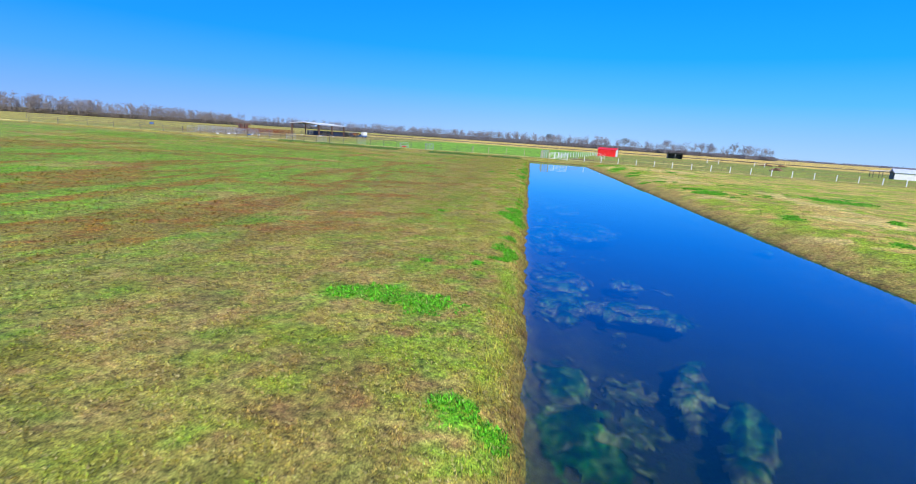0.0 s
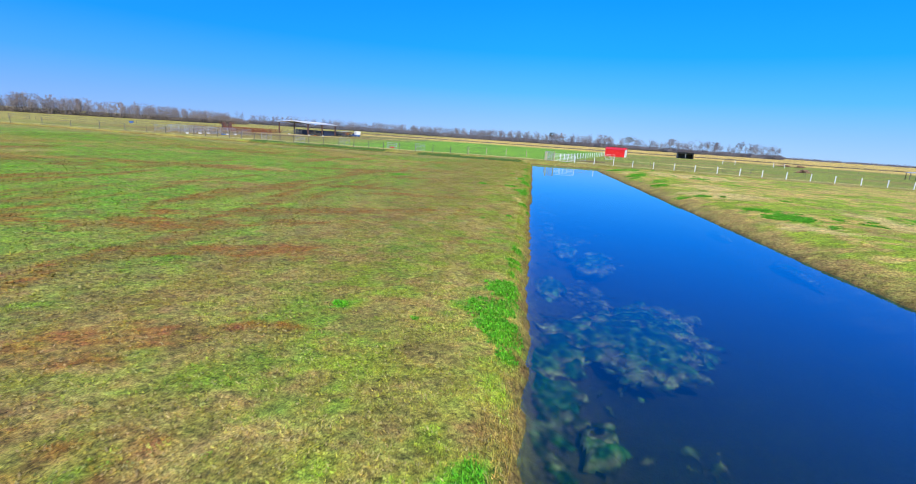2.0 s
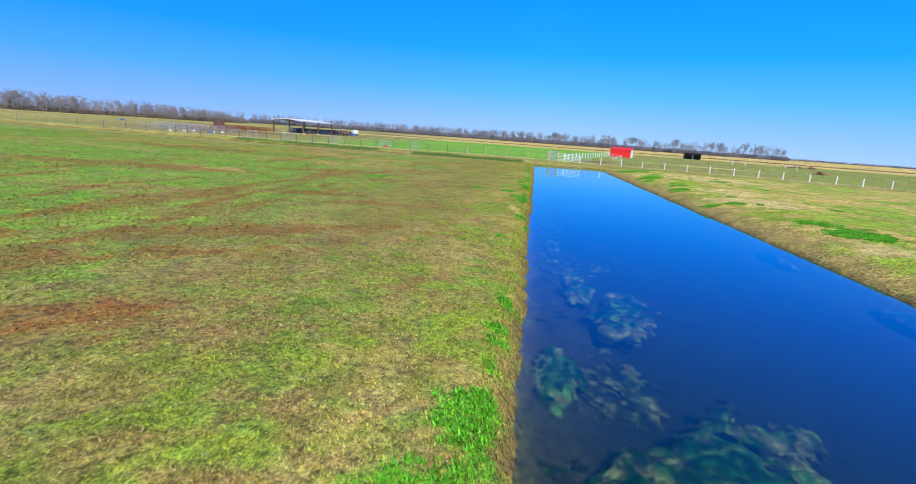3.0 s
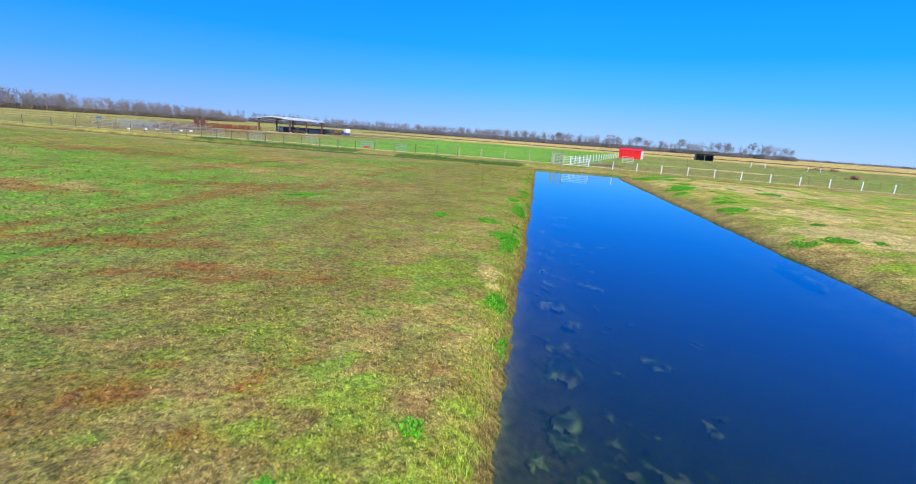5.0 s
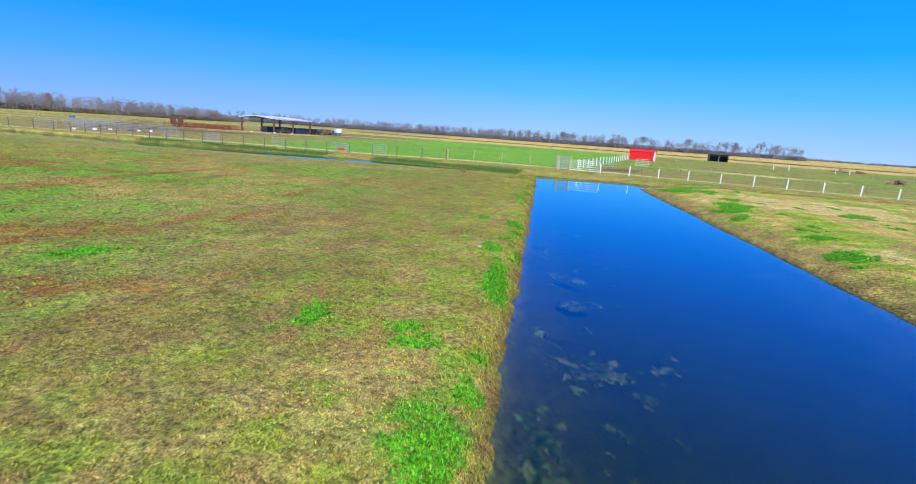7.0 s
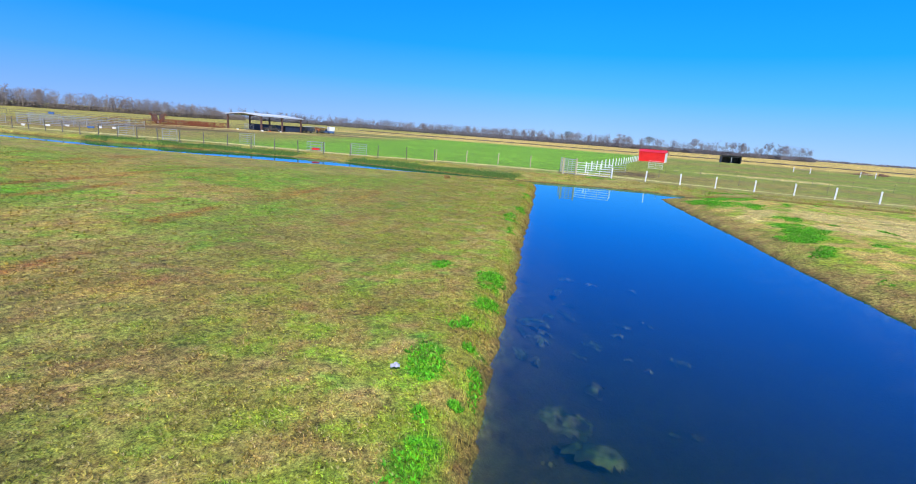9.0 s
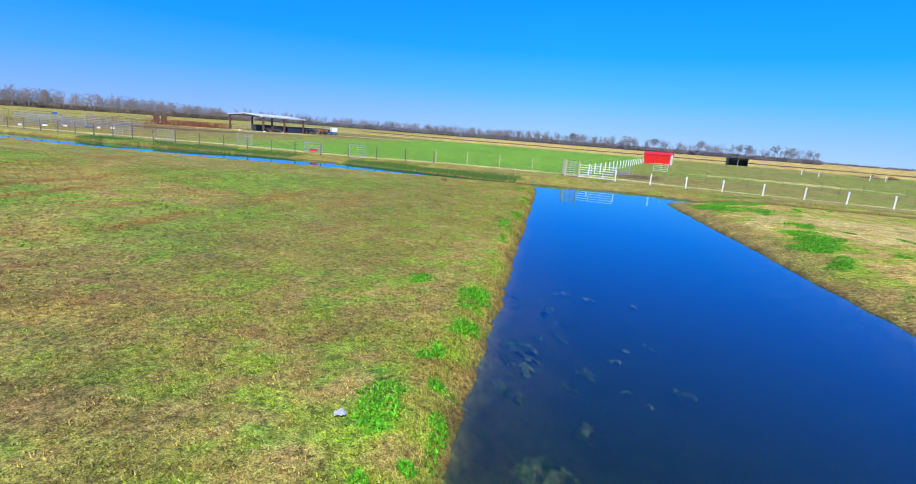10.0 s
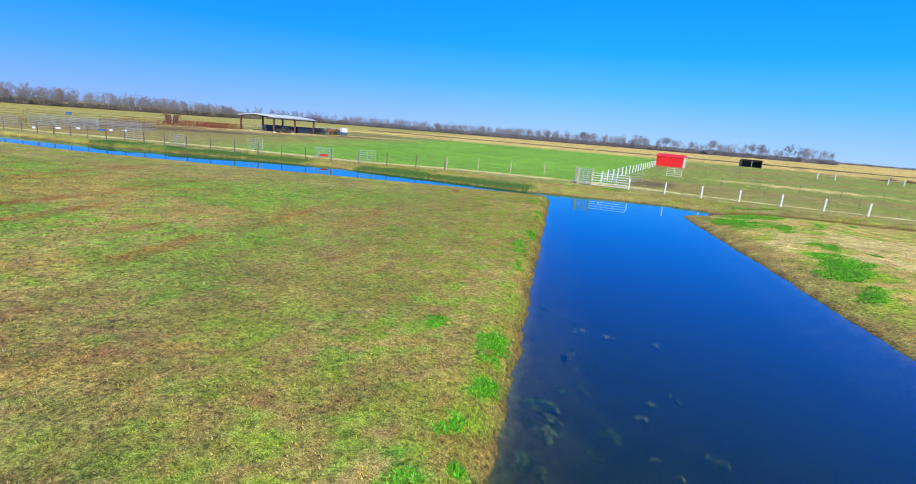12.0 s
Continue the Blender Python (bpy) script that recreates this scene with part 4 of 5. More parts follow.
panel("farm_gate", -4.1, 0.15, -0.15, 0.25, 1.45, 6, M_WHITE, "white tube farm gate, shut across the track", r=0.035, uprights=2)
panel("farm_gate", -5.6, 0.1, -4.25, 0.12, 1.75, 8, M_GALV, "galvanised walk-through gate with close bars", r=0.05, uprights=2)
panel("farm_gate", -6.6, 3.2, -5.7, 0.3, 1.75, 6, M_GALV, "galvanised tube gate standing open", r=0.03)
panel("farm_gate", -3.2, 9.0, 0.6, 14.2, 1.3, 5, M_GALV, "galvanised tube gate in the lane", r=0.03)
for x, y in ((-5.7, 0.05), (-4.17, 0.05)):
    t = thing("gate_post", ground_pose(x, y), "stout pale wooden gate post", "post", "gate posts")
    part("shaft", square_post(0.16, 1.9), M_TANPOST, t)
panel("farm_gate", 3.2, 38.0, 5.6, 37.4, 1.4, 5, M_WHITE, "white tube gate standing in the pasture", r=0.03)
for x0, y0, x1, y1 in ((-66.2, -11.4, -64.2, -10.6), (-56.6, -12.2, -54.9, -11.4), (-32.7, -3.9, -30.9, -3.1), (-50.5, -5.0, -48.6, -4.2)):
    panel("corral_panel", x0, y0, x1, y1, 1.5, 6, M_GALV, "galvanised tube panel standing by the track", "loose panels by the track")


def hay_feeder(x, y, turn):
    t = thing("feed_cage", ground_pose(x, y, turn) @ Matrix.Scale(0.88, 4), "square galvanised feed cage with a red trough", "feeder")
    for a, b in (((0, 0), (2.2, 0)), ((0, 1.6), (2.2, 1.6)), ((0, 0), (0, 1.6)), ((2.2, 0), (2.2, 1.6))):
        for k in range(4):
            z = 0.3 + 0.4 * k
            part("bar", pipe((a[0], a[1], z), (b[0], b[1], z), 0.025), M_GALV, t)
    for cx, cy in ((0, 0), (2.2, 0), (0, 1.6), (2.2, 1.6)):
        part("upright", pipe((cx, cy, 0), (cx, cy, 1.55), 0.03), M_GALV, t)
    bm = bmesh.new()
    slab(bm, 0.55, 1.65, 0.55, 1.05, 0.25, 0.58, 0.05)
    bmesh.ops.delete(bm, geom=[f for f in bm.faces if f.normal.z > 0.9], context="FACES_ONLY")
    bm.normal_update()
    bmesh.ops.solidify(bm, geom=bm.faces[:], thickness=0.03)
    part("trough", bm, M_RED, t, "red plastic trough")
    for cx in (0.6, 1.6):
        part("leg", pipe((cx, 0.8, 0), (cx, 0.8, 0.3), 0.04), M_GALV, t)
    return t


hay_feeder(-38.6, -5.4, 20)

# the yard west of the barn: lines of pipe panels, some rusted
first = panel("corral_panel", -92.0, -10.0, -88.4, -8.4, 1.55, 6, M_GALV, "galvanised tube corral panel", "corral panels")
ends = [(-96, -13, 24), (-88.6, -8.2, 70), (-87.4, -4.4, 72), (-86.2, -0.6, 75), (-85.2, 3.2, 100), (-100, -6, 24), (-104, -2, 60), (-96.4, -4.3, 24), (-92.8, -2.8, 24), (-102, 1.8, 65), (-100.2, 5.6, 30), (-96.8, 7.6, 30)]
for x, y, turn in ends:
    copy_thing(first, ground_pose(x, y, turn))
rusty = panel("corral_panel", -134.0, 33.0, -130.4, 34.6, 1.35, 5, M_RUSTY, "rusted red-brown tube corral panel", "rusted corral panels", r=0.035, uprights=1)
for k in range(16):
    a = k // 4
    copy_thing(rusty, ground_pose(-128.0 + 3.5 * (k % 4) * 0.8 - 2.5 * a, 38.0 + 3.6 * (k % 4) * 0.8 + 4.5 * a, 44 + 6 * (k % 3)))
for k in range(14):
    copy_thing(rusty, ground_pose(-127.0 + 1.6 * (k % 5) + 0.5 * (k // 5), 47.0 + 1.5 * (k % 5) + 2.1 * (k // 5), 38 + 9 * (k % 4)))
for k in range(9):
    copy_thing(rusty, ground_pose(-120.0 + 1.3 * k, 18.0 + 2.7 * k, 60 + 4 * (k % 3)))
long_rail = panel("pipe_fence", -168.0, -8.0, -160.0, -2.0, 1.3, 3, M_WOODPOST, "brown pipe rail fence in the back pasture", "pipe rails", r=0.05)
for k in range(1, 16):
    copy_thing(long_rail, ground_pose(-168.0 + 2.4 * k * 2.2, -8.0 + 9.2 * k, 62))


def tub(x, y, r, material, label, tall=0.36):
    t = thing("water_trough", ground_pose(x, y, rng.uniform(0, 90)), label, "trough")
    bm = bmesh.new()
    bmesh.ops.create_cone(bm, cap_ends=True, segments=20, radius1=r * 0.92, radius2=r, depth=tall, matrix=Matrix.Translation((0, 0, tall / 2)) @ Matrix.Diagonal((1.5, 0.8, 1, 1)))
    bmesh.ops.delete(bm, geom=[f for f in bm.faces if f.normal.z > 0.9], context="FACES_ONLY")
    bm.normal_update()
    bmesh.ops.solidify(bm, geom=bm.faces[:], thickness=0.04)
    part("shell", bm, material, t)
    bm = bmesh.new()
    bmesh.ops.create_cone(bm, cap_ends=True, segments=20, radius1=r * 0.95, radius2=r * 0.95, depth=0.02, matrix=Matrix.Translation((0, 0, tall * 0.8)) @ Matrix.Diagonal((1.45, 0.76, 1, 1)))
    part("water_fill", bm, M_GLASS, t, "dark water")
    return t


for x, y, r, m, label in ((-87.2, -11.8, 0.5, M_WHITE, "white feed tub standing in the yard"), (-86.4, -8.9, 0.45, M_WHITE, "white feed tub standing in the yard"), (-87.8, -5.2, 0.5, M_WHITE, "white feed tub standing in the yard"), (-85.0, -3.2, 0.65, M_BLUE, "blue water trough standing in the yard"), (-86.0, -1.0, 0.4, M_WHITE, "white feed tub standing in the yard"), (-85.4, 1.0, 0.4, M_WHITE, "white feed tub standing in the yard"),
        (-106.0, 59.0, 0.5, M_WHITE, "white feed tub by the barn"), (-104.6, 60.6, 0.45, M_ORANGE, "orange feed tub by the barn"), (-103.0, 63.5, 0.5, M_WHITE, "white feed tub by the barn"), (-113.0, 56.5, 0.45, M_WHITE, "white feed tub by the barn")):
    tub(x, y, r * 0.55, m, label, 0.28)
tub(-180.0, 45.0, 0.6, M_BLUE, "blue water tank in the back pasture", 0.8)


# ---- buildings ----
def pavilion():
    """Open steel barn, the ridge along y, eaves on both sides."""
    x0, x1, y0, y1, eave, ridge = -120.6, -107.4, 60.2, 78.2, 5.0, 5.65
    t = thing("open_barn", pose(x0, y0, height(-114, 66)), "open steel barn with a pale low-pitched roof on dark posts", "barn")
    w, l = x1 - x0, y1 - y0
    e, rg = eave - 0.5, ridge - 0.5
    for k, (xa, za, xb, zb) in enumerate(((-0.5, e, w / 2, rg), (w / 2, rg, w + 0.5, e))):
        bm = prism([(xa, za), (xb, zb), (xb, zb + 0.06), (xa, za + 0.06)], -0.6, l + 0.6)
        roof = part("roof", bm, M_ROOF, t)
        for j in range(int((l + 1.2) / 0.9)):
            yy = -0.6 + 0.9 * j
            part("seam", prism([(xa, za + 0.06), (xb, zb + 0.06), (xb, zb + 0.1), (xa, za + 0.1)], yy, yy + 0.05), M_ROOF, roof)
    for yy in (0.0, l / 2, l):
        part("rafter", prism([(0, e - 0.35), (w / 2, rg - 0.35), (w, e - 0.35), (w, e - 0.01), (w / 2, rg - 0.01), (0, e - 0.01)], yy - 0.08, yy + 0.08), M_STEEL, t)
        for xx in (0.0, w):
            bm = slab(bmesh.new(), xx - 0.22, xx + 0.22, yy - 0.22, yy + 0.22, -0.4, e - 0.1, 0.02)
            slab(bm, xx - 0.28, xx + 0.28, yy - 0.28, yy + 0.28, -0.05, 0.12)
            part("post", bm, M_STEEL, t)
    for xx in (-0.5, w + 0.42):
        part("gutter", box(xx, xx + 0.08, -0.6, l + 0.6, e - 0.22, e + 0.04, 0.02), M_ROOF, t)
    part("fascia", prism([(-0.5, e - 0.2), (w / 2, rg - 0.2), (w + 0.5, e - 0.2), (w + 0.5, e + 0.08), (w / 2, rg + 0.08), (-0.5, e + 0.08)], -0.72, -0.605), M_ROOF, t, "pale gable trim")
    return t


pavilion()


def ribbed_wall(name, length, tall, material, parent, m):
    return part(name, moved(ribbed(length, tall), m), material, parent)


def stack(x, y, turn, l, w, h, material, label):
    """Low pen of sheet panels."""
    t = thing("stock_pen", ground_pose(x, y, turn), label, "pen")
    ribbed_wall("side", l, h, material, t, pose(0, 0, 0))
    ribbed_wall("side", l, h, material, t, pose(0, w, 0))
    ribbed_wall("side", w, h, material, t, pose(0.02, 0, 0, 0, 0, 90))
    ribbed_wall("side", w, h, material, t, pose(l, 0, 0, 0, 0, 90))
    part("top_rail", box(-0.03, l + 0.03, -0.05, 0.04, h, h + 0.07), material, t)
    part("top_rail", box(-0.03, l + 0.03, w - 0.04, w + 0.05, h, h + 0.07), material, t)
    return t


stack(-117.5, 66.0, 0, 8.0, 5.0, 1.9, M_STEELBLUE, "dark blue sheet-metal stock pen under the barn roof")
stack(-108.5, 72.0, 90, 9.0, 2.4, 1.9, M_STEELBLUE, "dark blue sheet-metal chute beside the barn")
panel("corral_panel", -112.5, 58.6, -109.6, 59.2, 1.9, 7, M_GALV, "tall galvanised panel in front of the barn", "barn panels")


def red_shed():
    x0, x1, y0, y1 = -0.4, 6.4, 88.6, 92.6
    t = thing("shed", ground_pose((x0 + x1) / 2, y0, -9), "low red sheet-metal shed with a white end wall", "shed")
    w, d, e, rg = x1 - x0, y1 - y0, 2.55, 3.2
    ribbed_wall("front_wall", w, e, M_RED, t, pose(-w / 2, 0, 0))
    ribbed_wall("back_wall", w, e, M_RED, t, pose(-w / 2, d, 0))
    for xx, mat_ in ((-w / 2, M_RED), (w / 2, M_WHITE)):
        bm = prism([(0, 0), (d, 0), (d, e), (d / 2, rg), (0, e)], 0, 0.06)
        part("end_wall", moved(bm, pose(xx + 0.03, 0.02, 0, 0, 0, 90)), mat_, t, "white end wall" if xx > 0 else "")
    for ya, za, yb, zb in ((-0.12, e - 0.04, d / 2, rg), (d / 2, rg, d + 0.12, e - 0.04)):
        bm = prism([(ya, za), (yb, zb), (yb, zb + 0.06), (ya, za + 0.06)], -w / 2 - 0.25, w / 2 + 0.25)
        roof = part("roof", moved(bm, pose(0, 0, 0, 0, 0, 90) @ Matrix.Scale(-1, 4, (0, 1, 0))), M_RED, t)
    part("ridge_cap", box(-w / 2 - 0.28, w / 2 + 0.28, d / 2 - 0.15, d / 2 + 0.15, rg + 0.03, rg + 0.09, 0.02), M_RED, t)
    return t


red_shed()


def black_shed():
    t = thing("shed", ground_pose(32.6, 172.0, 4), "dark open-fronted livestock shed with a sloping tin roof", "shed")
    w, d = 7.2, 4.5
    part("back_wall", moved(ribbed(w, 2.3), pose(-w / 2, d, 0)), M_TIN, t)
    for xx in (-w / 2, w / 2):
        bm = prism([(0, 0), (d, 0), (d, 2.3), (0, 2.9)], -0.04, 0.04)
        part("side_wall", moved(bm, pose(xx, 0, 0, 0, 0, 90)), M_TIN, t)
    for xx in (-w / 2 + 0.1, 0, w / 2 - 0.1):
        part("post", box(xx - 0.09, xx + 0.09, -0.09, 0.09, -0.3, 2.85, 0.01), M_GALV if xx == 0 else M_TIN, t)
    bm = prism([(-0.6, 2.98), (d + 0.3, 2.28), (d + 0.3, 2.36), (-0.6, 3.06)], -w / 2 - 0.3, w / 2 + 0.3)
    part("roof", moved(bm, pose(0, 0, 0, 0, 0, 90) @ Matrix.Scale(-1, 4, (0, 1, 0))), M_TIN, t, "dark tin roof")
    part("header", box(-w / 2, w / 2, -0.14, -0.05, 2.45, 2.9), M_TIN, t)
    return t


black_shed()


def farm_house():
    t = thing("farm_building", ground_pose(82.6, 64.0, -8), "white-walled farm shed with a shade-blue gable and open lean-to", "farm building")
    w, d, e, rg = 6.0, 4.6, 2.0, 3.0
    part("front_wall", moved(ribbed(w, e), pose(1.6, 0, 0)), M_WHITE, t)
    part("back_wall", moved(ribbed(w, e), pose(1.6, d, 0)), M_WHITE, t)
    # gable ends in shade: the dark blue is that shade put into colour
    for xx in (1.6, 1.6 + w):
        part("gable_wall", moved(prism([(0, 0), (d, 0), (d, e), (d / 2, rg), (0, e)], -0.04, 0.04), pose(xx, 0, 0, 0, 0, 90)), M_STEELBLUE, t, "gable wall, its shade painted dark blue")
    for ya, za, yb, zb in ((-0.3, e - 0.1, d / 2, rg), (d / 2, rg, d + 0.3, e - 0.1)):
        bm = prism([(ya, za), (yb, zb), (yb, zb + 0.06), (ya, za + 0.06)], 1.3, 1.9 + w)
        part("roof", moved(bm, pose(0, 0, 0, 0, 0, 90) @ Matrix.Scale(-1, 4, (0, 1, 0))), M_ROOF, t, "pale brown roof sheets")
    bm = prism([(-3.4, 1.9), (1.5, 2.3), (1.5, 2.38), (-3.4, 1.98)], 0.2, d - 0.4)
    lean = part("lean_to_roof", bm, M_ROOF, t)
    for xx in (-3.2, -1.0):
        for yy in (0.4, d - 0.6):
            part("post", box(xx - 0.07, xx + 0.07, yy - 0.07, yy + 0.07, -0.4, 1.92 if xx < -2 else 2.1), M_WOODPOST, t)
    return t


farm_house()


# ---- vehicles ----
def wheel(parent, x, y, r, w=0.22):
    bm = bmesh.new()
    bmesh.ops.create_cone(bm, cap_ends=True, segments=16, radius1=r, radius2=r, depth=w, matrix=pose(x, y, r, 90, 0, 0))
    bmesh.ops.bevel(bm, geom=[e for e in bm.edges if len(e.link_faces) == 2 and any(len(f.verts) > 6 for f in e.link_faces)], offset=0.05, segments=1, affect="EDGES")
    tyre = part("wheel", bm, M_TYRE, parent)
    bm = bmesh.new()
    bmesh.ops.create_cone(bm, cap_ends=True, segments=12, radius1=r * 0.55, radius2=r * 0.5, depth=w + 0.03, matrix=pose(x, y, r, 90, 0, 0))
    part("rim", bm, M_GALV, tyre)


def pickup(x, y, turn, body_mat, label, box_mat=None):
    t = thing("pickup_truck", ground_pose(x, y, turn), label, "truck", "vehicles beside the barn")
    profile = [(-2.6, 0.45), (2.6, 0.45), (2.6, 0.95), (1.3, 1.05), (0.75, 1.75), (-0.5, 1.8), (-0.7, 1.1), (-2.6, 1.1)]
    bm = prism(profile, -0.9, 0.9)
    bmesh.ops.bevel(bm, geom=bm.edges[:], offset=0.06, segments=1, affect="EDGES")
    part("body", bm, body_mat, t)
    part("window", prism([(0.72, 1.15), (1.15, 1.15), (0.72, 1.66), (-0.42, 1.7), (-0.55, 1.15)], -0.93, -0.86), M_GLASS, t)
    part("window", prism([(0.72, 1.15), (1.15, 1.15), (0.72, 1.66), (-0.42, 1.7), (-0.55, 1.15)], 0.86, 0.93), M_GLASS, t)
    for wx in (-1.7, 1.7):
        for wy in (-0.85, 0.85):
            wheel(t, wx, wy, 0.38)
    if box_mat:
        part("cargo_box", box(-2.7, -0.75, -1.0, 1.0, 1.12, 2.6, 0.05), box_mat, t, "tall white box on the bed")
    part("bumper", box(2.58, 2.75, -0.85, 0.85, 0.45, 0.65, 0.03), M_GALV, t)
    return t


def trailer(x, y, turn, material, label):
    t = thing("stock_trailer", ground_pose(x, y, turn), label, "trailer", "vehicles beside the barn")
    part("bed", box(-2.4, 2.4, -1.0, 1.0, 0.6, 0.75, 0.02), M_DARK, t)
    for yy in (-1.0, 0.96):
        for k in range(4):
            part("slat", box(-2.4, 2.4, yy, yy + 0.04, 0.85 + 0.32 * k, 1.05 + 0.32 * k), material, t)
        for xx in (-2.36, -0.8, 0.8, 2.36):
            part("stake", box(xx - 0.04, xx + 0.04, yy - 0.03, yy + 0.07, 0.75, 2.1), material, t)
    part("canopy", box(-2.5, 2.5, -1.08, 1.1, 2.1, 2.18, 0.03), M_ROOF, t)
    for wx in (-0.5, 0.45):
        for wy in (-1.05, 1.05):
            wheel(t, wx, wy, 0.35)
    part("tow_bar", pipe((2.4, 0, 0.65), (3.9, 0, 0.55), 0.06), M_DARK, t)
    part("jack", pipe((3.7, 0, 0.0), (3.7, 0, 0.7), 0.04), M_DARK, t)
    return t


def tractor(x, y, turn, material, label):
    t = thing("tractor", ground_pose(x, y, turn), label, "tractor")
    bm = box(0.0, 1.7, -0.35, 0.35, 0.75, 1.35, 0.08)
    part("hood", bm, material, t)
    part("chassis", box(-0.9, 1.6, -0.25, 0.25, 0.5, 0.8, 0.05), M_DARK, t)
    part("seat", box(-0.75, -0.25, -0.25, 0.25, 1.0, 1.15, 0.05), M_DARK, t)
    for yy in (-0.75, 0.75):
        part("fender", box(-1.1, -0.2, yy - 0.18, yy + 0.18, 1.25, 1.33, 0.03), material, t)
        wheel(t, -0.6, yy, 0.65, 0.35)
        wheel(t, 1.35, yy * 0.8, 0.38, 0.2)
    part("exhaust", pipe((1.1, 0.2, 1.3), (1.1, 0.2, 2.0), 0.04), M_DARK, t)
    part("steering_wheel", pipe((-0.05, 0, 1.35), (0.0, 0, 1.4), 0.2, 12), M_DARK, t)
    return t


pickup(-106.6, 92.5, 150, M_BLUE, "blue pickup truck with a white box on its bed", M_WHITE)
pickup(-106.8, 64.0, 70, M_DARK, "dark pickup truck parked in front of the barn")
pickup(-113.6, 88.5, 160, M_DARK, "dark pickup truck parked beside the barn")
trailer(-111.2, 93.5, 150, M_REDDARK, "dark red slatted stock trailer with a pale top")
tractor(-108.6, 89.5, 140, M_ORANGE, "small orange tractor beside the barn")
trailer(-107.2, 82.0, 100, M_STEELBLUE, "dark slatted stock trailer beside the barn")
tractor(91.0, 64.5, 20, M_RED, "small red tractor beside the white farm shed")


def baler(x, y, turn):
    t = thing("hay_baler", ground_pose(x, y, turn), "rusty dark red hay machine with raised side arms", "farm machine")
    for xa, xb in ((-1.5, -0.3), (0.5, 1.5)):
        part("chamber", prism([(xa, 0.7), (xb, 0.7), (xb + 0.15, 1.7), (xb - 0.1, 2.7), (xa + 0.1, 2.8), (xa - 0.15, 1.8)], -0.8, 0.8), M_STEEL, t)
    part("frame", box(-2.4, 2.2, -0.6, 0.6, 0.55, 0.72, 0.03), M_DARK, t)
    for yy in (-1.15, 1.15):
        wheel(t, -0.2, yy, 0.55, 0.3)
        part("arm", pipe((0.6, yy, 0.9), (1.9, yy * 1.3, 3.0), 0.09), M_RUSTY, t)
        part("arm", pipe((-0.8, yy, 0.9), (-2.0, yy * 1.3, 2.9), 0.09), M_RUSTY, t)
        part("rake_bar", pipe((1.9, yy * 1.3, 3.0), (2.1, yy * 1.3, 1.7), 0.06), M_RUSTY, t)
    part("tow_bar", pipe((2.2, 0, 0.6), (3.8, 0, 0.45), 0.07), M_DARK, t)
    part("jack", pipe((3.6, 0, 0.0), (3.6, 0, 0.6), 0.05), M_DARK, t)
    return t


baler(-132.0, 45.5, 60)

# white rail jumps and posts far back in the pasture
for x, y, l in ((40.2, 104.4, 4.0), (58.0, 112.0, 3.5)):
    t = thing("rail_barrier", ground_pose(x, y, 0), "low white rail between two posts in the pasture", "rail")
    for xx in (0.0, l):
        part("post", moved(square_post(0.16, 1.5), pose(xx, 0, 0)), M_WHITE, t)
    part("rail", box(0.0, l, -0.04, 0.04, 0.9, 1.05, 0.01), M_TANPOST, t)


def brush_pile(x, y, w, h, seed):
    r = random.Random(seed)
    t = thing("brush_pile", ground_pose(x, y), "heap of red-brown logs and cut branches", "brush pile")
    for k in range(34):
        a = r.gauss(0.2, 0.6)
        cx, cy = r.gauss(0, w * 0.28), r.gauss(0, w * 0.15)
        z = 0.12 + h * max(0, 1 - (abs(cx) / w) * 1.6) * r.uniform(0, 0.8)
        l = r.uniform(0.5, 1.3)
        dx, dy, dz = math.cos(a) * l / 2, math.sin(a) * l / 2, r.uniform(-0.1, 0.2)
        part("log", tube(bmesh.new(), (cx - dx, cy - dy, max(0.06, z - dz)), (cx + dx, cy + dy, z + dz), r.uniform(0.1, 0.22), 7, 0.09), M_LOG, t)
    return t


brush_pile(53.4, 56.6, 2.2, 0.9, 1)
brush_pile(69.4, 146.3, 3.6, 1.3, 2)
brush_pile(76.0, 150.0, 3.0, 0.9, 3)

# litter and a dead clump on the near field
bm = bmesh.new()
bmesh.ops.create_grid(bm, x_segments=8, y_segments=8, size=0.07)
for v in bm.verts:
    v.co.z = 0.03 + 0.04 * noise.noise(v.co * 20) + 0.3 * max(0, 0.085 - v.co.xy.length)
    v.co.x *= 1 + 0.3 * noise.noise(v.co * 11 + Vector((3, 1, 0)))
bm.normal_update()
bmesh.ops.solidify(bm, geom=bm.faces[:], thickness=0.004)
bag = part("paper_bag", bm, M_PAPER)
bag.matrix_basis = pose(1.1, -53.25, height(1.1, -53.25) + 0.04, 0, 0, 30)
tagged(bag, "crumpled white paper bag lying on the grass", "litter")
n = 700
r, t = np.sqrt(rng.uniform(0, 1, n)), rng.uniform(0, 6.283, n)
blades("dead_clump", -11.9 + 0.26 * r * np.cos(t), -20.6 + 0.2 * r * np.sin(t), 0.24, 0.03, "orange-brown clump of dead grass by the canal", 0.9, np.tile(np.array([[0.42, 0.28, 0.11]]), (n, 1)))


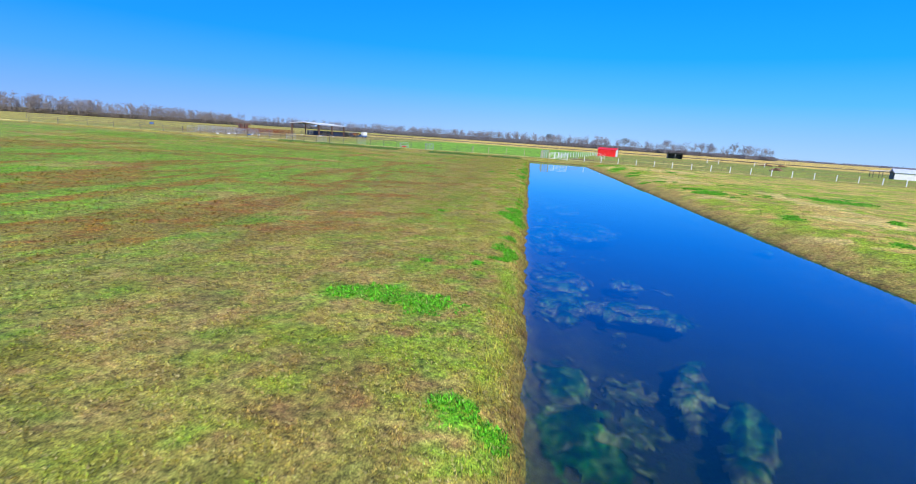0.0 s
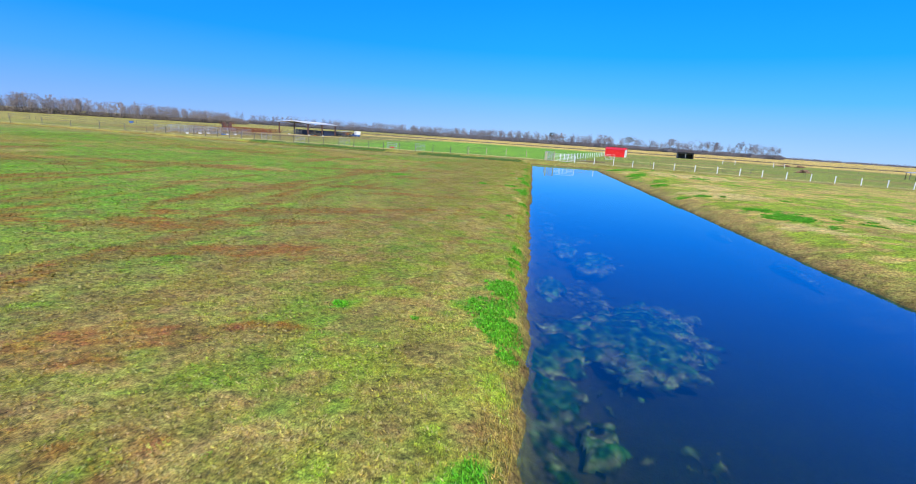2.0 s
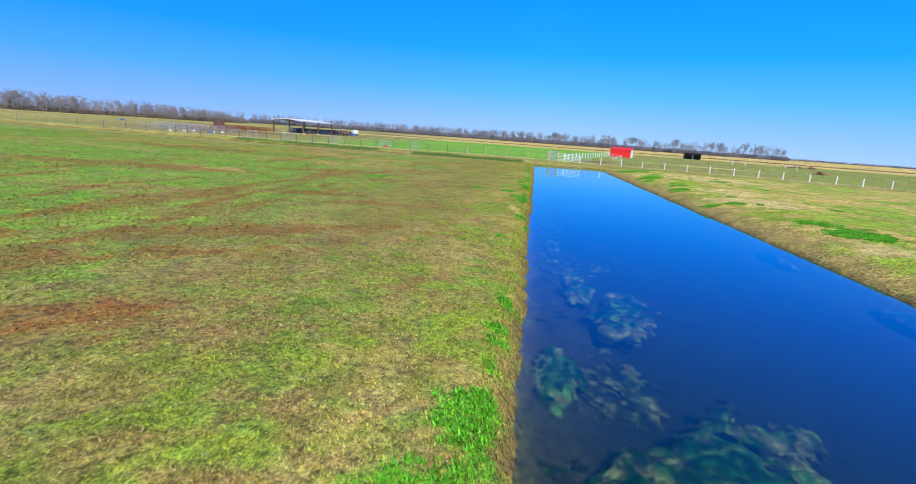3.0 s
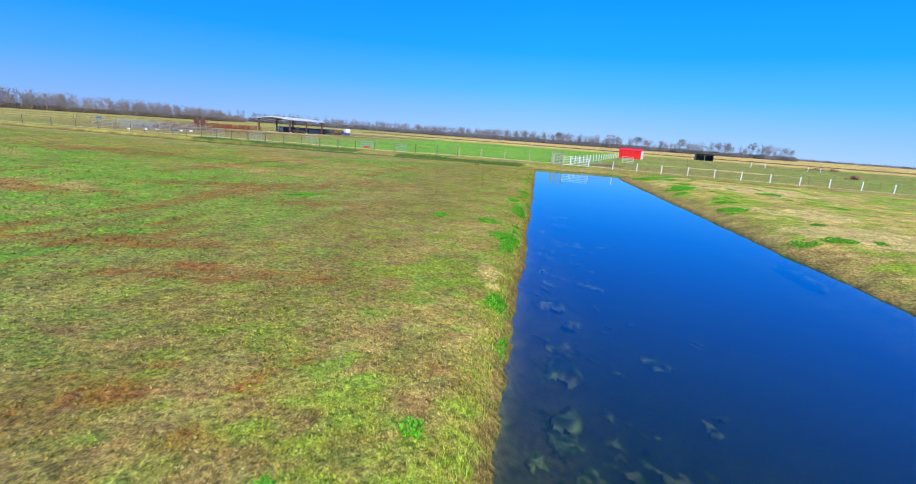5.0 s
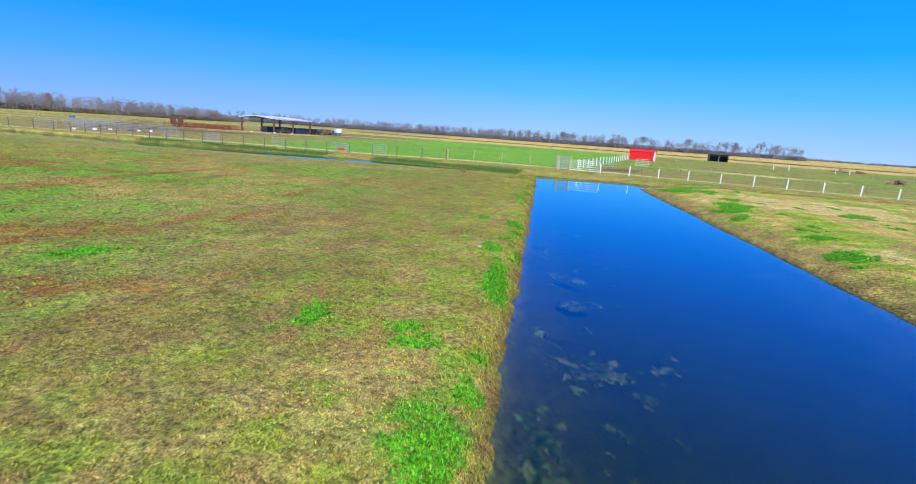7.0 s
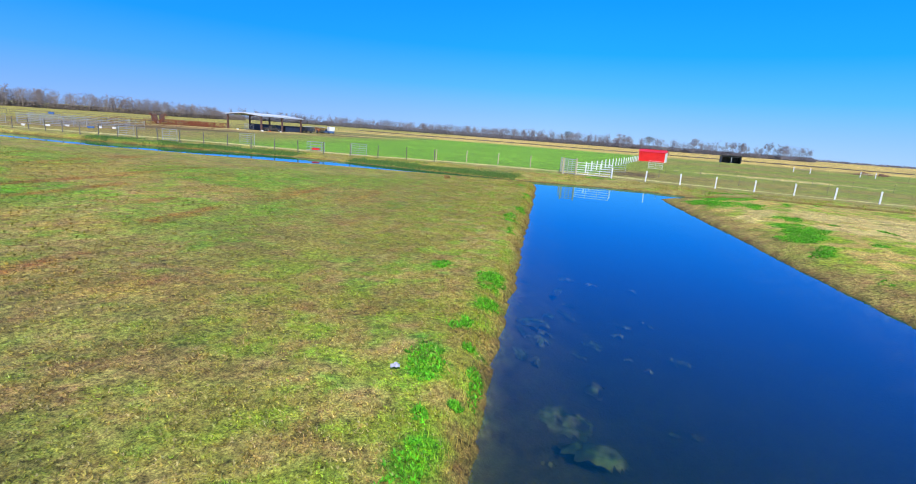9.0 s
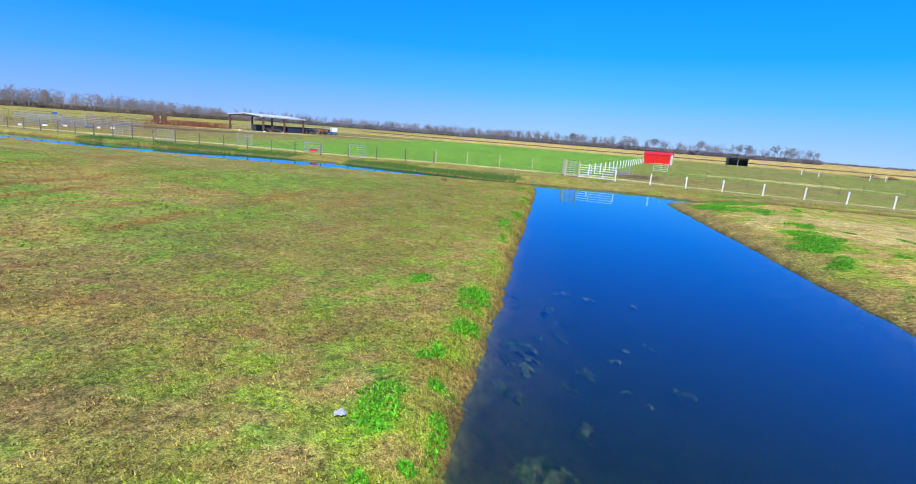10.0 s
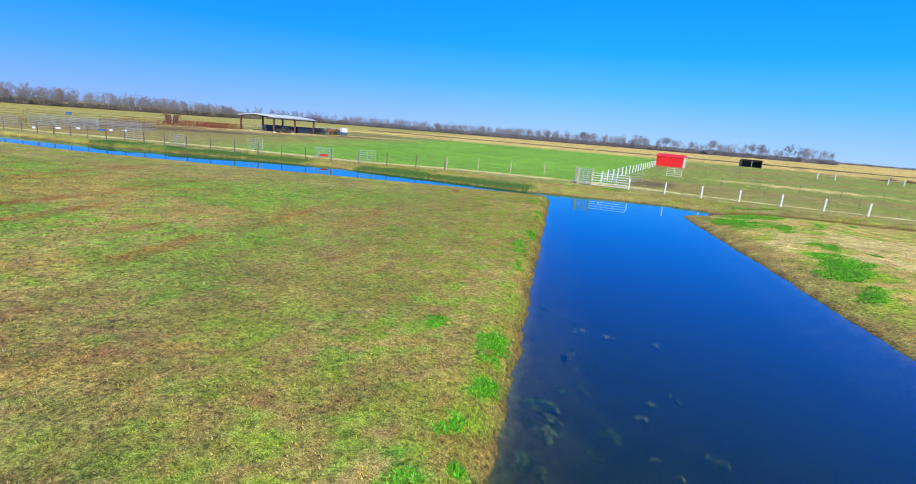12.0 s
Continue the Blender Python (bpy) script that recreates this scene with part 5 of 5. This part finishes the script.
# ---- trees ----
def bare_tree(seed, tall, spread, twigs, low=0.3, flat=False):
    """Trunk and limbs as tapered three- or five-sided stems, then twigs as slivers: two lists of triangles in metres."""
    r = np.random.default_rng(seed)
    wood, fine = [], []

    def stem(a, b, ra, rb, sides):
        d = b - a
        d = d / (np.linalg.norm(d) + 1e-9)
        u = np.cross(d, [0.3, 0.8, 0.5])
        u /= np.linalg.norm(u) + 1e-9
        w = np.cross(d, u)
        ring = [math.cos(2 * math.pi * k / sides) * u + math.sin(2 * math.pi * k / sides) * w for k in range(sides)]
        for k in range(sides):
            p, q = ring[k], ring[(k + 1) % sides]
            wood.append((a + ra * p, a + ra * q, b + rb * q))
            wood.append((a + ra * p, b + rb * q, b + rb * p))

    lean = r.normal(0, 0.03, 2) * tall
    points = [np.array([lean[0] * f * f, lean[1] * f * f, tall * 0.8 * f - (0.3 if f == 0 else 0)]) for f in (0, 0.35, 0.7, 1.0)]
    rad = tall * 0.017
    for k in range(3):
        stem(points[k], points[k + 1], rad * (1 - 0.28 * k), rad * (1 - 0.28 * (k + 1)), 5)
    tips = []
    limbs = 9
    for k in range(limbs):
        f = low + (0.95 - low) * (k + r.uniform(0, 0.8)) / limbs
        base = points[0] * (1 - f) + points[3] * f
        base[2] = tall * 0.8 * f
        a = k * 2.4 + r.uniform(-0.5, 0.5)
        reach = spread * (1.1 - 0.55 * f if not flat else 0.55 + 0.5 * f) * r.uniform(0.7, 1.1)
        rise = tall * (0.10 + 0.14 * f) * r.uniform(0.6, 1.3)
        tip = base + np.array([math.cos(a) * reach, math.sin(a) * reach, rise])
        stem(base, tip, rad * 0.42 * (1.2 - f), rad * 0.1, 3)
        for j in range(3):
            g = r.uniform(0.35, 0.95)
            b0 = base * (1 - g) + tip * g
            t1 = b0 + np.array([r.normal(0, 0.28) * spread, r.normal(0, 0.28) * spread, r.uniform(0.02, 0.14) * tall])
            stem(b0, t1, rad * 0.14, rad * 0.05, 3)
            tips.append((b0, t1))
        tips.append((base * 0.4 + tip * 0.6, tip))
    tips.append((points[2], points[3] + np.array([0, 0, tall * 0.18])))
    for k in range(twigs):
        b0, t1 = tips[r.integers(len(tips))]
        g = r.uniform(0.1, 1.05)
        p = b0 * (1 - g) + t1 * g
        d = r.normal(0, 1, 3) * spread * 0.16 + np.array([0, 0, 0.035 * tall])
        s = r.normal(0, 1, 3)
        s = s / np.linalg.norm(s) * tall * 0.007
        fine.append((p - s, p + s, p + d))
        q = p + d * 0.5
        fine.append((q - s * 0.7, q + s * 0.7, q + r.normal(0, 1, 3) * spread * 0.11))
    return np.array(wood), np.array(fine)


def merged(name, kinds, places, material, label, category):
    """Many copies of triangle sets as one sheet of growth."""
    out = []
    for x, y, z, turn, s, k in places:
        c, d = math.cos(turn), math.sin(turn)
        m = np.array([[c, -d, 0], [d, c, 0], [0, 0, 1]]) * s
        out.append(kinds[k] @ m.T + np.array([x, y, z]))
    v = np.concatenate(out).reshape(-1, 3)
    return tagged(new(name, arrays(name, v, np.arange(len(v)).reshape(-1, 3), material)), label, category, kind="stuff")


def scrub_kind(seed, w, h, count=90):
    r = np.random.default_rng(seed)
    p = r.normal(0, 1, (count, 3)) * np.array([w, w, h * 0.3]) + np.array([0, 0, h * 0.45])
    p[:, 2] = np.abs(p[:, 2])
    a, b = r.normal(0, 1, (count, 3)) * np.array([0.5, 0.5, 0.3]), r.normal(0, 1, (count, 3)) * np.array([0.3, 0.3, 0.7])
    return np.stack([p - a, p + a, p + b], 1)


def far_height(x, y):
    return land(np.array(x, float), np.array(y, float))


kinds = [bare_tree(100 + k, 10.0, 2.6 + 0.3 * (k % 3), 190, 0.22) for k in range(6)]
scrubs = [scrub_kind(300 + k, 1.9, 4.0, 70) for k in range(4)]
# dense bottomland wood on the west side
W = [(-352, -60), (-345, 20), (-338, 100), (-345, 180), (-370, 288), (-470, 420), (-560, 640)]
wy = np.array([p[1] for p in W], float)
wx = np.array([p[0] for p in W], float)
n = 900
ty = -60 + 480 * rng.uniform(0, 1, n) ** 0.95
deep = rng.exponential(14, n)
tx = np.interp(ty, wy, wx) - deep + rng.normal(0, 1.5, n)
size = rng.uniform(0.6, 1.25, n) * np.interp(ty, [-60, 60, 200, 288, 330, 420], [1.02, 1.02, 1.0, 0.90, 0.60, 0.6])
tz = far_height(tx, ty) - 0.2
places = [(x, y, z, rng.uniform(0, 6.28), s, int(rng.integers(6))) for x, y, z, s in zip(tx, ty, tz, size)]
merged("wood_trunks", [k[0] for k in kinds], places, M_BARK, "grey trunks and limbs of a bare winter wood", "woodland")
merged("wood_twigs", [k[1] for k in kinds], places, M_TWIG, "grey-brown bare twigs of a winter wood", "woodland")
n = 900
ty = -60 + 480 * rng.uniform(0, 1, n)
tx = np.interp(ty, wy, wx) - rng.exponential(6, n) + 2
tz = far_height(tx, ty) - 0.1
merged("wood_scrub", scrubs, [(x, y, z, rng.uniform(0, 6.28), rng.uniform(0.4, 0.9), int(rng.integers(4))) for x, y, z in zip(tx, ty, tz)], M_SCRUB, "dark scrub along the foot of the wood", "scrub")
# distant tree line to the north
far_kinds = [bare_tree(200 + k, 24.0, 6.4, 140, 0.50, k % 3 > 0) for k in range(6)]
n = 450
tx = rng.uniform(-640, 262, n)
tx = np.concatenate([tx, rng.uniform(-640, -40, 400)])
n = len(tx)
ty = np.interp(tx, [-640, -560, -340, -125, 60, 260], [560, 690, 800, 860, 930, 1010]) + rng.exponential(16, n)
size = rng.uniform(0.42, 1.12, n) * np.interp(tx, [-640, -400, -200, 260], [0.72, 0.70, 0.82, 1.0])
tz = far_height(tx, ty) - 0.2
places = [(x, y, z, rng.uniform(0, 6.28), s, int(rng.integers(6))) for x, y, z, s in zip(tx, ty, tz, size)]
merged("treeline_trunks", [k[0] for k in far_kinds], places, M_BARK, "trunks and limbs of a distant bare tree line", "woodland")
merged("treeline_twigs", [k[1] for k in far_kinds], places, M_HAZETWIG, "haze-grey bare crowns of a distant tree line", "woodland")
n = 1400
tx = rng.uniform(-640, 264, n)
ty = np.interp(tx, [-640, -560, -340, -125, 60, 260], [560, 690, 800, 860, 930, 1010]) + rng.exponential(8, n)
tz = far_height(tx, ty) - 0.1
merged("treeline_scrub", [s_ * np.array([1.5, 1.5, 1.4]) for s_ in scrubs], [(x, y, z, rng.uniform(0, 6.28), rng.uniform(0.8, 1.5), int(rng.integers(4))) for x, y, z in zip(tx, ty, tz)], M_HAZETWIG, "haze-grey scrub under the distant tree line", "scrub")
# farthest woods, a low dark rim to the north-east
n = 700
tx = rng.uniform(250, 2300, n)
ty = 2300 - 0.55 * (tx - 250) + rng.uniform(0, 60, n)
tz = far_height(tx, ty) - 0.2
merged("horizon_wood", [s_ * np.array([4.0, 4.0, 1.5]) for s_ in scrubs], [(x, y, z, rng.uniform(0, 6.28), rng.uniform(0.6, 1.25), int(rng.integers(4))) for x, y, z in zip(tx, ty, tz)], M_HAZETWIG, "low dark rim of far woods on the horizon", "woodland")
# rough strip through the stubble
n = 800
tx = rng.uniform(-200, 420, n)
ty = 262 + 0.02 * tx + rng.normal(0, 1.2, n)
tz = far_height(tx, ty)
merged("stubble_strip", [s_ * np.array([0.9, 0.6, 0.12]) for s_ in scrubs], [(x, y, z, rng.uniform(0, 6.28), rng.uniform(0.6, 1.1), int(rng.integers(4))) for x, y, z in zip(tx, ty, tz)], M_SCRUB, "brown rough strip across the stubble field", "scrub")


def single_tree(x, y, tall, spread, seed, label, leaf=None, twigs=420):
    t = thing("tree", pose(x, y, height(x, y) - 0.1, 0, 0, seed * 37), label, "tree", "single trees")
    wood, fine = bare_tree(seed, tall, spread, twigs, 0.55, True)
    v = wood.reshape(-1, 3)
    trunk = new("trunk", arrays("trunk", v, np.arange(len(v)).reshape(-1, 3), M_BARK))
    trunk.parent = t
    if leaf:
        r = np.random.default_rng(seed)
        n = 900
        d = r.normal(0, 1, (n, 3))
        d /= np.linalg.norm(d, axis=1)[:, None]
        p = d * (r.uniform(0.4, 1, n) ** 0.5 * (0.75 + 0.5 * np.sin(3 * d[:, 0] + 2 * d[:, 1]) ** 2))[:, None] * np.array([spread * 1.15, spread * 1.15, tall * 0.22]) + np.array([0, 0, tall * 0.78])
        a, b = r.normal(0, 0.35, (n, 3)), r.normal(0, 0.35, (n, 3))
        fine = np.stack([p - a, p + a, p + b], 1)
    v = fine.reshape(-1, 3)
    crown = new("crown", arrays("crown", v, np.arange(len(v)).reshape(-1, 3), leaf or M_HAZETWIG))
    crown.parent = t
    return t


single_tree(-14.4, 944.0, 24, 8.0, 901, "dark round-crowned evergreen tree in the far tree line", M_EVERGREEN)
for x, y, tall, spread, seed in ((184.2, 970.0, 27, 9.5, 902), (207.5, 975.0, 25, 10.5, 903), (142.5, 975.0, 25, 8.5, 904), (129.1, 975.0, 24, 7.5, 905), (60.0, 900.0, 25, 8.0, 906), (-60.0, 860.0, 24, 7.5, 907)):
    single_tree(x, y, tall, spread, seed, "tall bare wide-crowned tree in the far tree line", twigs=520)
single_tree(-152.4, 868.0, 22, 6.0, 908, "dark evergreen tree in the far tree line", M_EVERGREEN)
